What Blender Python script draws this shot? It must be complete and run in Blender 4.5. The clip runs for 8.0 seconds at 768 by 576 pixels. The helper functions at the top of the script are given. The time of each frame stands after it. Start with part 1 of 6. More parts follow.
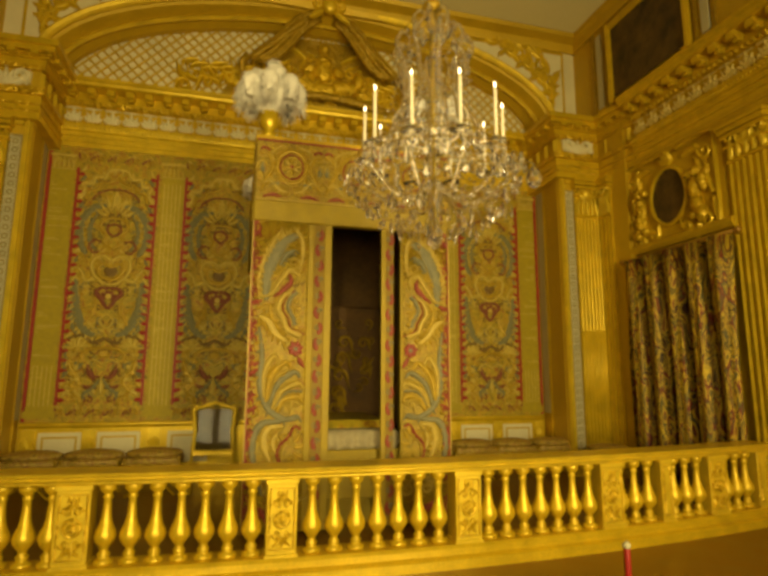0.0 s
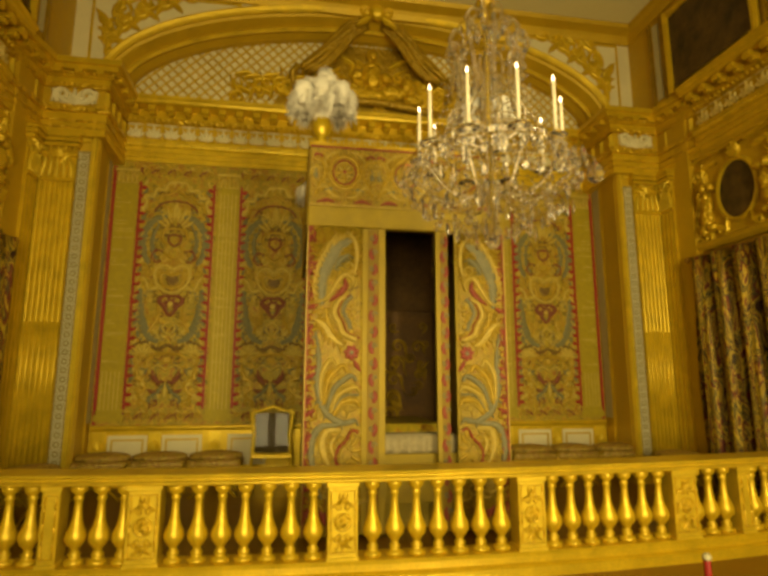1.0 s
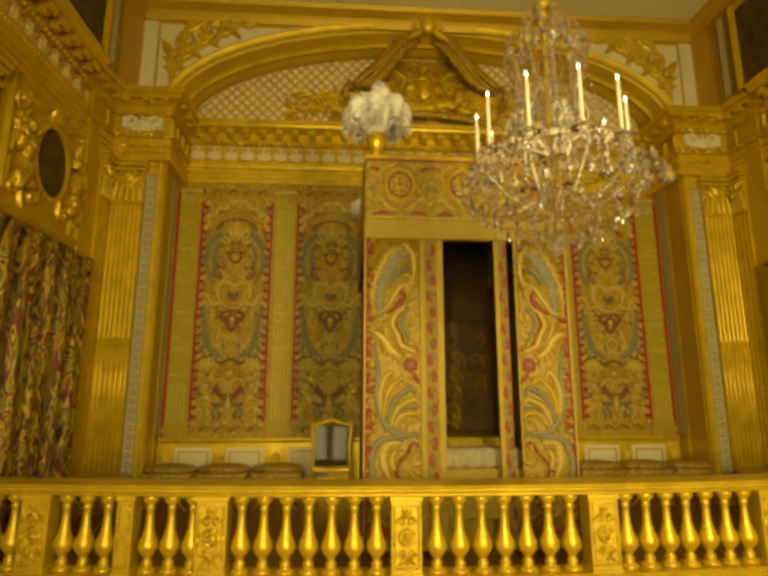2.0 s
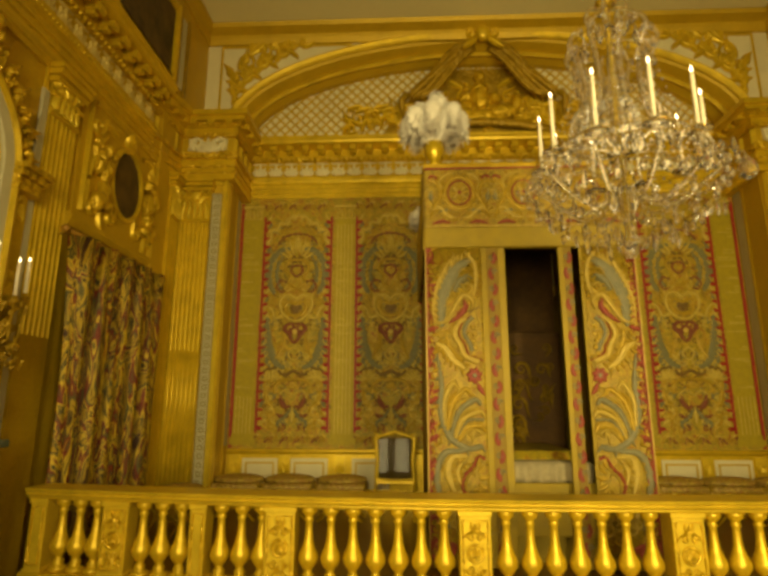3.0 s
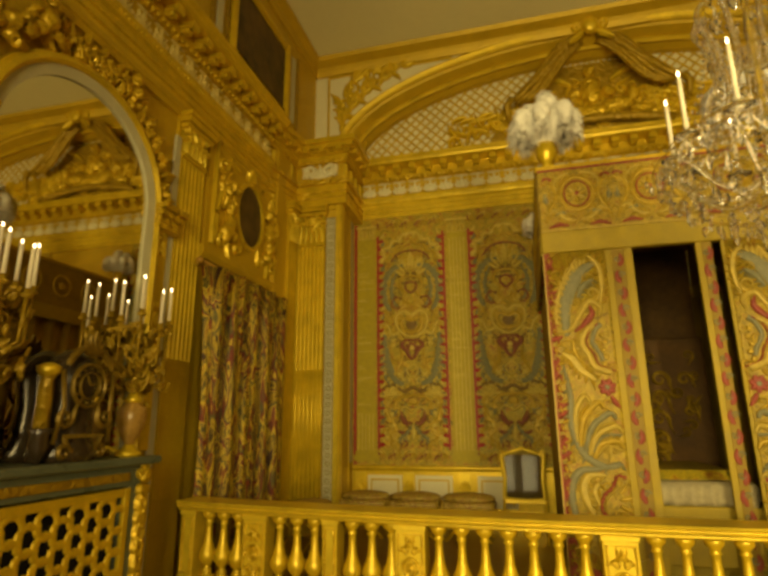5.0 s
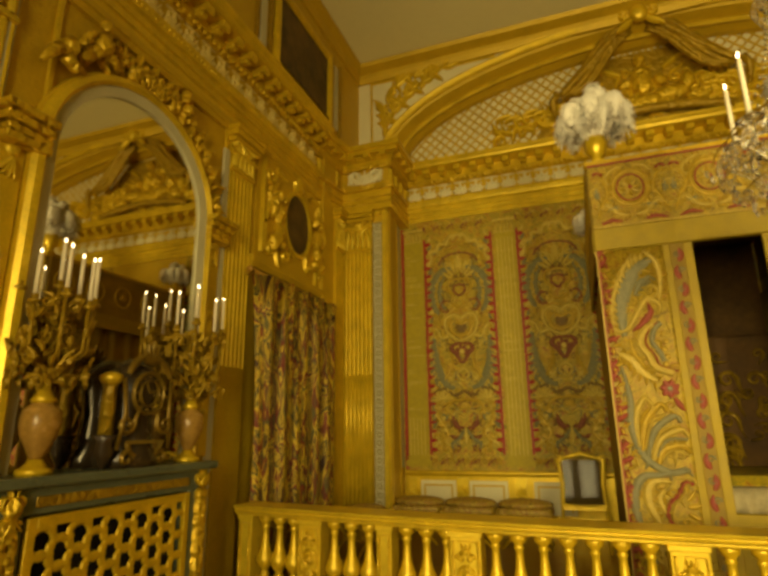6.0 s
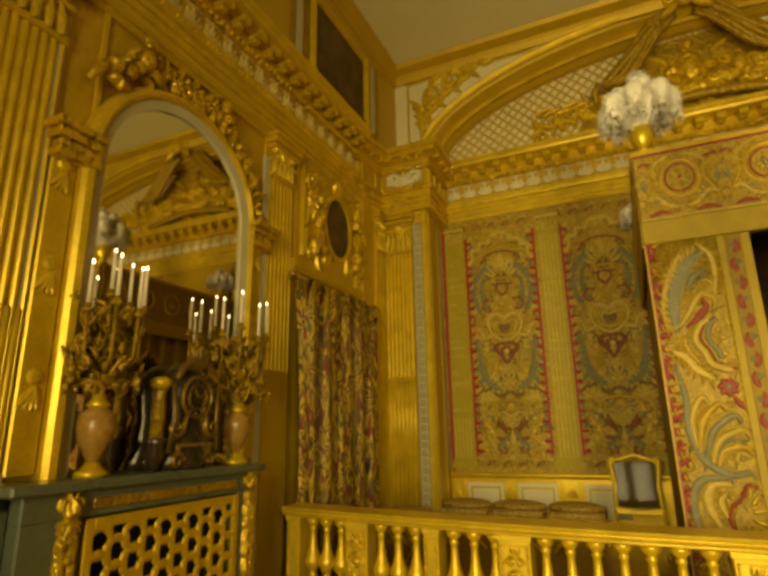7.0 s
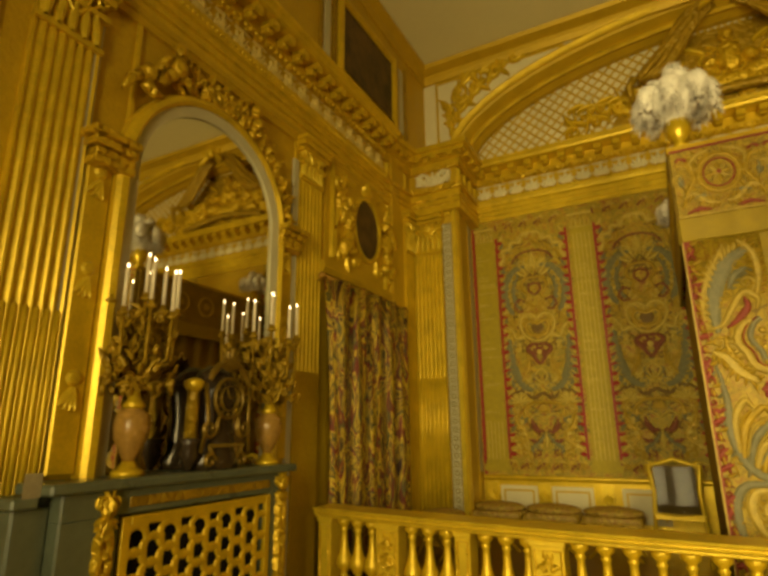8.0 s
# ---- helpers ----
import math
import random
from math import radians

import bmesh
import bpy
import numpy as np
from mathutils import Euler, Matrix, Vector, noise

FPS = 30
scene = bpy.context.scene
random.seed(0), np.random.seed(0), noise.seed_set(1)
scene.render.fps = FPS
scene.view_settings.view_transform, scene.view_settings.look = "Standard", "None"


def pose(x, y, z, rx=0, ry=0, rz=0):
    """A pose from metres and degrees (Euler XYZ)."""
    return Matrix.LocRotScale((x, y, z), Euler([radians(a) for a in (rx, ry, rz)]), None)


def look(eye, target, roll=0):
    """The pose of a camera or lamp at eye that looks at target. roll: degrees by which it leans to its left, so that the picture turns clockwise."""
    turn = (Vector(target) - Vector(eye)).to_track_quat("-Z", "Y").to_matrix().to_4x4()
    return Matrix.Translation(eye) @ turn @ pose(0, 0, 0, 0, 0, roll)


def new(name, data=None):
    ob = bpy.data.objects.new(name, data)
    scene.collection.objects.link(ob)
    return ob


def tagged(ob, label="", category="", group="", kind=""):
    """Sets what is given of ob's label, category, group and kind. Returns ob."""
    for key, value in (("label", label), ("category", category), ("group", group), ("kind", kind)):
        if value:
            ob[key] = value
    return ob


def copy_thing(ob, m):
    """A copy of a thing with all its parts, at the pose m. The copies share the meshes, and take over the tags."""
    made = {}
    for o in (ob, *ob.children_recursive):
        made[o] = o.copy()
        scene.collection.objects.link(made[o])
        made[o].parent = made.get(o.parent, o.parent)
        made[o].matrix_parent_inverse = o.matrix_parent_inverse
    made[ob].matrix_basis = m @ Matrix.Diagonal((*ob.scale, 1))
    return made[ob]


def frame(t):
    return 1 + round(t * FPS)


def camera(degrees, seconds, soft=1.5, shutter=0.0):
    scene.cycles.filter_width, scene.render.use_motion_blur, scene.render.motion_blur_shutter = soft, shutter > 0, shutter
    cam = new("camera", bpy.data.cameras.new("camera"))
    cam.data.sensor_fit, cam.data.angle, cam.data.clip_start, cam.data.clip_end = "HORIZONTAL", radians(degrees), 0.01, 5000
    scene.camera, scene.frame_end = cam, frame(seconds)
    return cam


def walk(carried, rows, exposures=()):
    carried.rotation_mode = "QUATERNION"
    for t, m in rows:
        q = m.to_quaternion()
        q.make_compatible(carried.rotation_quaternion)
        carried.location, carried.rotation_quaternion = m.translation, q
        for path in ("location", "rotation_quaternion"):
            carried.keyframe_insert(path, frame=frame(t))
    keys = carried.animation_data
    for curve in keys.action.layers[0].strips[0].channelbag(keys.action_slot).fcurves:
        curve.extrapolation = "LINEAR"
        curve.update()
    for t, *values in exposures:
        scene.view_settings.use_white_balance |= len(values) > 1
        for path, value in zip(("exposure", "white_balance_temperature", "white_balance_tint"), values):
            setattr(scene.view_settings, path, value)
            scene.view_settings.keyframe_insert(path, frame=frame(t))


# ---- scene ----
cam = camera(70.69, 8.0, soft=3.5)
PATH = [
    (0, (-1.1775, -0.2711, 1.5865), (0.0780, 4.5023, 2.3856), 0.267),
    (0.5, (-1.2069, -0.2489, 1.5780), (-0.1704, 4.5755, 2.3849), 0.135),
    (1, (-1.2336, -0.2275, 1.5704), (-0.4173, 4.6331, 2.4125), 0.038),
    (1.5, (-1.2577, -0.2068, 1.5637), (-0.6774, 4.6770, 2.4648), -0.016),
    (3, (-1.3144, -0.1495, 1.5488), (-1.5172, 4.7306, 2.6183), 0.058),
    (3.5, (-1.3281, -0.1319, 1.5457), (-1.7966, 4.7206, 2.6564), 0.060),
    (4, (-1.3391, -0.1151, 1.5434), (-2.0616, 4.6949, 2.7021), -0.041),
    (4.5, (-1.3476, -0.0990, 1.5420), (-2.3240, 4.6579, 2.7329), -0.148),
    (5, (-1.3534, -0.0838, 1.5415), (-2.5713, 4.6109, 2.7569), -0.475),
    (6.5, (-1.3553, -0.0425, 1.5454), (-3.1800, 4.4354, 2.8178), -0.935),
    (7, (-1.3507, -0.0304, 1.5485), (-3.3466, 4.3724, 2.8262), -1.084),
    (7.5, (-1.3435, -0.0189, 1.5525), (-3.4805, 4.3152, 2.8365), -0.895),
    (8, (-1.3337, -0.0083, 1.5574), (-3.5899, 4.2640, 2.8447), -0.673),
]
walk(cam, [(t, look(eye, target, roll)) for t, eye, target, roll in PATH])


def window_light(x, z, w, h, power):
    """Daylight of one tall window in the wall behind the camera."""
    d = bpy.data.lights.new("window_light", "AREA")
    d.shape, d.size, d.size_y, d.energy, d.color = "RECTANGLE", w, h, power, (1.0, 0.79, 0.34)
    d.spread = radians(100)
    ob = new("window_light", d)
    ob.matrix_world = pose(x, -3.23, z, 90, 0, 0)
    return ob


for wx, power in ((-1.85, 208), (1.85, 295)):
    window_light(wx, 2.7, 1.2, 3.3, power)
# the lit candles of the chandelier
lamp = bpy.data.lights.new("chandelier_light", "POINT")
lamp.energy, lamp.color, lamp.shadow_soft_size = 7, (1.0, 0.76, 0.32), 0.5
new("chandelier_light", lamp).location = (0.08, 3.15, 3.3)
world = bpy.data.worlds.new("world")
scene.world = world
world.use_nodes = True
world.node_tree.nodes["Background"].inputs[0].default_value = (1.0, 0.8, 0.45, 1)
world.node_tree.nodes["Background"].inputs[1].default_value = 0.3


# ---- materials ----
def material(name, base, rough=0.5, metal=0.0, dark=0.6, scale=6.0, fine=60.0, bump=0.15, spread=0.5, clear=0.0):
    """Noise at two scales between the base colour and a darker one, with fine relief."""
    m = bpy.data.materials.new(name)
    m.use_nodes = True
    nt = m.node_tree
    b = nt.nodes["Principled BSDF"]
    tc = nt.nodes.new("ShaderNodeTexCoord")
    n1 = nt.nodes.new("ShaderNodeTexNoise")
    n1.inputs["Scale"].default_value, n1.inputs["Detail"].default_value = scale, 5
    n2 = nt.nodes.new("ShaderNodeTexNoise")
    n2.inputs["Scale"].default_value, n2.inputs["Detail"].default_value = fine, 3
    nt.links.new(tc.outputs["Object"], n1.inputs["Vector"])
    nt.links.new(tc.outputs["Object"], n2.inputs["Vector"])
    mix = nt.nodes.new("ShaderNodeMath")
    mix.operation = "MULTIPLY_ADD"
    mix.inputs[1].default_value = 0.4
    nt.links.new(n2.outputs[0], mix.inputs[0])
    half = nt.nodes.new("ShaderNodeMath")
    half.operation = "MULTIPLY"
    half.inputs[1].default_value = 0.6
    nt.links.new(n1.outputs[0], half.inputs[0])
    nt.links.new(half.outputs[0], mix.inputs[2])
    ramp = nt.nodes.new("ShaderNodeValToRGB")
    lo, hi = 0.5 - spread / 2, 0.5 + spread / 2
    ramp.color_ramp.elements[0].position, ramp.color_ramp.elements[1].position = lo, hi
    ramp.color_ramp.elements[0].color = (*[c * dark for c in base], 1)
    ramp.color_ramp.elements[1].color = (*base, 1)
    nt.links.new(mix.outputs[0], ramp.inputs[0])
    nt.links.new(ramp.outputs[0], b.inputs["Base Color"])
    rr = nt.nodes.new("ShaderNodeMapRange")
    rr.inputs["To Min"].default_value, rr.inputs["To Max"].default_value = max(0.05, rough - 0.12), min(1, rough + 0.12)
    nt.links.new(n1.outputs[0], rr.inputs["Value"])
    nt.links.new(rr.outputs[0], b.inputs["Roughness"])
    b.inputs["Metallic"].default_value = metal
    b.inputs["Coat Weight"].default_value = clear
    if bump:
        bp = nt.nodes.new("ShaderNodeBump")
        bp.inputs["Strength"].default_value, bp.inputs["Distance"].default_value = bump, 0.01
        nt.links.new(mix.outputs[0], bp.inputs["Height"])
        nt.links.new(bp.outputs[0], b.inputs["Normal"])
    return m


def carve(m, scale, strength, dist=0.02):
    """Adds fine carved relief under the gilding."""
    nt = m.node_tree
    tc = nt.nodes.new("ShaderNodeTexCoord")
    v = nt.nodes.new("ShaderNodeTexVoronoi")
    v.feature = "SMOOTH_F1"
    v.inputs["Scale"].default_value = scale
    n = nt.nodes.new("ShaderNodeTexNoise")
    n.inputs["Scale"].default_value = scale * 0.6
    mix = nt.nodes.new("ShaderNodeMix")
    mix.data_type = "VECTOR"
    mix.inputs["Factor"].default_value = 0.12
    nt.links.new(tc.outputs["Object"], mix.inputs[4])
    nt.links.new(n.outputs["Color"], mix.inputs[5])
    nt.links.new(tc.outputs["Object"], n.inputs["Vector"])
    nt.links.new(mix.outputs[1], v.inputs["Vector"])
    old = nt.nodes["Principled BSDF"].inputs["Normal"].links[0].from_node
    bp = nt.nodes.new("ShaderNodeBump")
    bp.inputs["Strength"].default_value, bp.inputs["Distance"].default_value = strength, dist
    nt.links.new(v.outputs["Distance"], bp.inputs["Height"])
    nt.links.new(old.outputs[0], bp.inputs["Normal"])
    nt.links.new(bp.outputs[0], nt.nodes["Principled BSDF"].inputs["Normal"])
    return m


GOLD = material("gilded_wood", (0.86, 0.60, 0.018), 0.36, 0.42, 0.55, 5, 45, 0.3)
GOLD_BRIGHT = material("burnished_gold", (0.94, 0.69, 0.035), 0.36, 0.45, 0.6, 6, 45, 0.25)
GOLD_DULL = material("matt_gold_panel", (0.66, 0.44, 0.011), 0.5, 0.3, 0.72, 3, 30, 0.2)
GOLD_DARK = material("aged_gilt_relief", (0.52, 0.33, 0.01), 0.45, 0.4, 0.45, 9, 60, 0.3)
CARVED = carve(material("carved_gilding", (0.84, 0.56, 0.016), 0.38, 0.5, 0.5, 7, 45, 0.25), 16, 1.0, 0.05)
carve(GOLD_DULL, 26, 0.35, 0.02)
carve(GOLD_DARK, 18, 0.7, 0.04)
PALE_GILT = material("worn_pale_gilding", (0.80, 0.64, 0.18), 0.42, 0.2, 0.6, 7, 50, 0.2)
WHITE = material("cream_white_paint", (0.76, 0.70, 0.42), 0.5, 0, 0.8, 3, 50, 0.08)
GREY = material("grey_white_paint", (0.60, 0.56, 0.34), 0.5, 0, 0.75, 4, 60, 0.1)
STRIP = material("dull_grey_gold_ground", (0.36, 0.29, 0.10), 0.5, 0.1, 0.7, 6, 60, 0.2)
CEILING = material("ceiling_plaster", (0.80, 0.76, 0.42), 0.8, 0, 0.93, 0.6, 8, 0.05)
WOOD = material("oak_parquet", (0.26, 0.12, 0.008), 0.35, 0, 0.6, 3, 35, 0.1)
BROWN = material("brown_grained_panel", (0.42, 0.22, 0.02), 0.45, 0.1, 0.7, 4, 40, 0.1)
PAINTING = material("old_oil_painting", (0.15, 0.085, 0.02), 0.6, 0, 0.10, 2.2, 7, 0.05, 0.35, 0.0)
GROUND_CLOTH = material("olive_gold_brocade", (0.34, 0.22, 0.012), 0.65, 0.1, 0.55, 7, 90, 0.3)
YELLOW_CLOTH = material("yellow_gold_cloth", (0.42, 0.30, 0.010), 0.6, 0.15, 0.65, 9, 120, 0.3)
RED = material("crimson_silk", (0.38, 0.012, 0.006), 0.55, 0, 0.55, 12, 90, 0.2)
ROSE = material("rose_embroidery", (0.32, 0.05, 0.022), 0.6, 0, 0.6, 12, 90, 0.2)
BLUE = material("slate_blue_embroidery", (0.27, 0.25, 0.12), 0.6, 0, 0.5, 22, 110, 0.4)
HANGING_BLUE = material("faded_blue_embroidery", (0.24, 0.225, 0.085), 0.65, 0, 0.5, 22, 120, 0.4)
HANGING_ROSE = material("faded_rose_embroidery", (0.26, 0.075, 0.025), 0.65, 0, 0.5, 22, 120, 0.4)
HANGING_PALE = material("faded_pale_thread", (0.68, 0.51, 0.07), 0.55, 0.2, 0.5, 24, 120, 0.4)
BROWN_THREAD = material("brown_gold_embroidery", (0.20, 0.115, 0.012), 0.6, 0.1, 0.6, 14, 100, 0.3)
BAND_CLOTH = material("olive_yellow_band", (0.46, 0.35, 0.005), 0.6, 0.15, 0.62, 16, 140, 0.4)
THREAD = material("gold_thread_embroidery", (0.56, 0.37, 0.015), 0.45, 0.3, 0.45, 24, 120, 0.5)
PALE = material("pale_gold_thread", (0.58, 0.42, 0.055), 0.5, 0.2, 0.5, 24, 120, 0.5)
# dark brown that has the shade inside the bed put into its colour
INSIDE = material("shaded_bed_inside", (0.2, 0.1, 0.02), 0.8, 0, 0.3, 3, 14, 0.1)
LINEN = material("white_lace_linen", (0.44, 0.37, 0.20), 0.7, 0, 0.55, 14, 50, 0.5)
FEATHER = material("white_ostrich_feather", (0.85, 0.81, 0.70), 0.85, 0, 0.88, 9, 80, 0.25)
MARBLE = material("blue_grey_marble", (0.15, 0.18, 0.12), 0.3, 0, 0.6, 3, 16, 0.03, 0.4)
PINK = material("pink_veined_marble", (0.5, 0.29, 0.06), 0.25, 0, 0.45, 9, 30, 0.03, 0.4)
EBONY = material("ebony_and_brass_inlay", (0.06, 0.04, 0.02), 0.25, 0.1, 0.5, 12, 60, 0.05)
CLOCK_GILT = material("darkened_clock_gilding", (0.30, 0.19, 0.015), 0.4, 0.5, 0.4, 12, 60, 0.2)
WAX = material("ivory_wax", (0.85, 0.76, 0.55), 0.45, 0, 0.9, 6, 40, 0.03)
# black of the barrier foot, and the shade painted behind the fire screen
BLACK = material("flat_black_and_shade", (0.012, 0.01, 0.008), 0.8, 0, 0.5, 5, 40, 0.0)


def glass(name, color, rough, ior):
    m = bpy.data.materials.new(name)
    m.use_nodes = True
    b = m.node_tree.nodes["Principled BSDF"]
    b.inputs["Base Color"].default_value, b.inputs["Roughness"].default_value = (*color, 1), rough
    b.inputs["Transmission Weight"].default_value, b.inputs["IOR"].default_value = 1.0, ior
    return m


CRYSTAL = glass("cut_crystal", (1.0, 0.98, 0.92), 0.02, 1.38)
CRYSTAL.node_tree.nodes["Principled BSDF"].inputs["Transmission Weight"].default_value = 0.965
MIRROR = bpy.data.materials.new("old_mirror_glass")
MIRROR.use_nodes = True
MIRROR.node_tree.nodes["Principled BSDF"].inputs["Base Color"].default_value = (0.8, 0.78, 0.68, 1)
MIRROR.node_tree.nodes["Principled BSDF"].inputs["Metallic"].default_value = 1
MIRROR.node_tree.nodes["Principled BSDF"].inputs["Roughness"].default_value = 0.025
BULB = bpy.data.materials.new("lit_candle_bulb")
BULB.use_nodes = True
BULB.node_tree.nodes["Principled BSDF"].inputs["Emission Color"].default_value = (1, 0.75, 0.4, 1)
BULB.node_tree.nodes["Principled BSDF"].inputs["Emission Strength"].default_value = 7


# ---- mesh helpers ----
def link(name, bm, mat, smooth=False):
    me = bpy.data.meshes.new(name)
    bm.normal_update()
    bm.to_mesh(me)
    bm.free()
    me.materials.append(mat)
    if smooth:
        me.polygons.foreach_set("use_smooth", [True] * len(me.polygons))
    return new(name, me)


def part(name, bm, mat, parent, label="", smooth=False):
    ob = link(name, bm, mat, smooth)
    ob.parent = parent
    return tagged(ob, label)


def thing(name, label, category, group="", kind="", at=(0, 0, 0)):
    ob = new(name)
    ob.location = at
    return tagged(ob, label, category, group, kind)


def box(bm, x0, x1, y0, y1, z0, z1, bevel=0.0):
    vs = [bm.verts.new((x, y, z)) for x in (x0, x1) for y in (y0, y1) for z in (z0, z1)]
    fs = [bm.faces.new([vs[i] for i in q]) for q in ((0, 1, 3, 2), (4, 6, 7, 5), (0, 4, 5, 1), (2, 3, 7, 6), (0, 2, 6, 4), (1, 5, 7, 3))]
    if bevel:
        es = list({e for f in fs for e in f.edges})
        bmesh.ops.bevel(bm, geom=es, offset=bevel, segments=1, affect="EDGES")
    return bm


def B(*a, bevel=0.0):
    return box(bmesh.new(), *a, bevel=bevel)


def lathe(bm, prof, seg=14, at=(0, 0, 0), squash=1.0):
    """A turned shape from (radius, height) pairs."""
    rings = []
    for r, z in prof:
        rings.append([bm.verts.new((at[0] + r * math.cos(2 * math.pi * k / seg), at[1] + squash * r * math.sin(2 * math.pi * k / seg), at[2] + z)) for k in range(seg)])
    for a, b in zip(rings, rings[1:]):
        for k in range(seg):
            bm.faces.new((a[k], a[(k + 1) % seg], b[(k + 1) % seg], b[k]))
    bm.faces.new(rings[0][::-1])
    bm.faces.new(rings[-1])
    return bm


def sweep(bm, prof, path, closed=False):
    """A moulding: the (out, up) profile swept along a path of (x, y, z, nx, ny, nz, ux, uy, uz): place, outward and upward axes."""
    rings = [[bm.verts.new((p[0] + o * p[3] + u * p[6], p[1] + o * p[4] + u * p[7], p[2] + o * p[5] + u * p[8])) for o, u in prof] for p in path]
    n = len(prof)
    pairs = list(zip(rings, rings[1:])) + ([(rings[-1], rings[0])] if closed else [])
    for a, b in pairs:
        for k in range(n):
            bm.faces.new((a[k], a[(k + 1) % n], b[(k + 1) % n], b[k]))
    if not closed:
        bm.faces.new(rings[0][::-1])
        bm.faces.new(rings[-1])
    bmesh.ops.recalc_face_normals(bm, faces=bm.faces[:])
    return bm


def moulding(bm, prof, p0, p1, out, up=(0, 0, 1)):
    return sweep(bm, prof, [(*p0, *out, *up), (*p1, *out, *up)])


def tube(bm, pts, radii, seg=6):
    """A round bar through points, with a radius at each."""
    rings = []
    for i, p in enumerate(pts):
        d = (Vector(pts[min(i + 1, len(pts) - 1)]) - Vector(pts[max(i - 1, 0)])).normalized()
        a = d.cross(Vector((0.13, 0.91, 0.38))).normalized()
        b = d.cross(a)
        r = radii if isinstance(radii, (int, float)) else radii[i]
        rings.append([bm.verts.new(Vector(p) + r * (math.cos(2 * math.pi * k / seg) * a + math.sin(2 * math.pi * k / seg) * b)) for k in range(seg)])
    for a, b in zip(rings, rings[1:]):
        for k in range(seg):
            bm.faces.new((a[k], a[(k + 1) % seg], b[(k + 1) % seg], b[k]))
    bm.faces.new(rings[0][::-1])
    bm.faces.new(rings[-1])
    return bm


def blob(bm, at, r, sub=2, rough=0.0, seed=0):
    """A rounded lump of radii r."""
    m = Matrix.Translation(at) @ Matrix.Diagonal((*r, 1))
    vs = bmesh.ops.create_icosphere(bm, subdivisions=sub, radius=1, matrix=m)["verts"]
    if rough:
        for v in vs:
            d = v.co - Vector(at)
            v.co = Vector(at) + d * (1 + rough * noise.noise(v.co * 9 + Vector((seed, 0, 0))))
    return bm


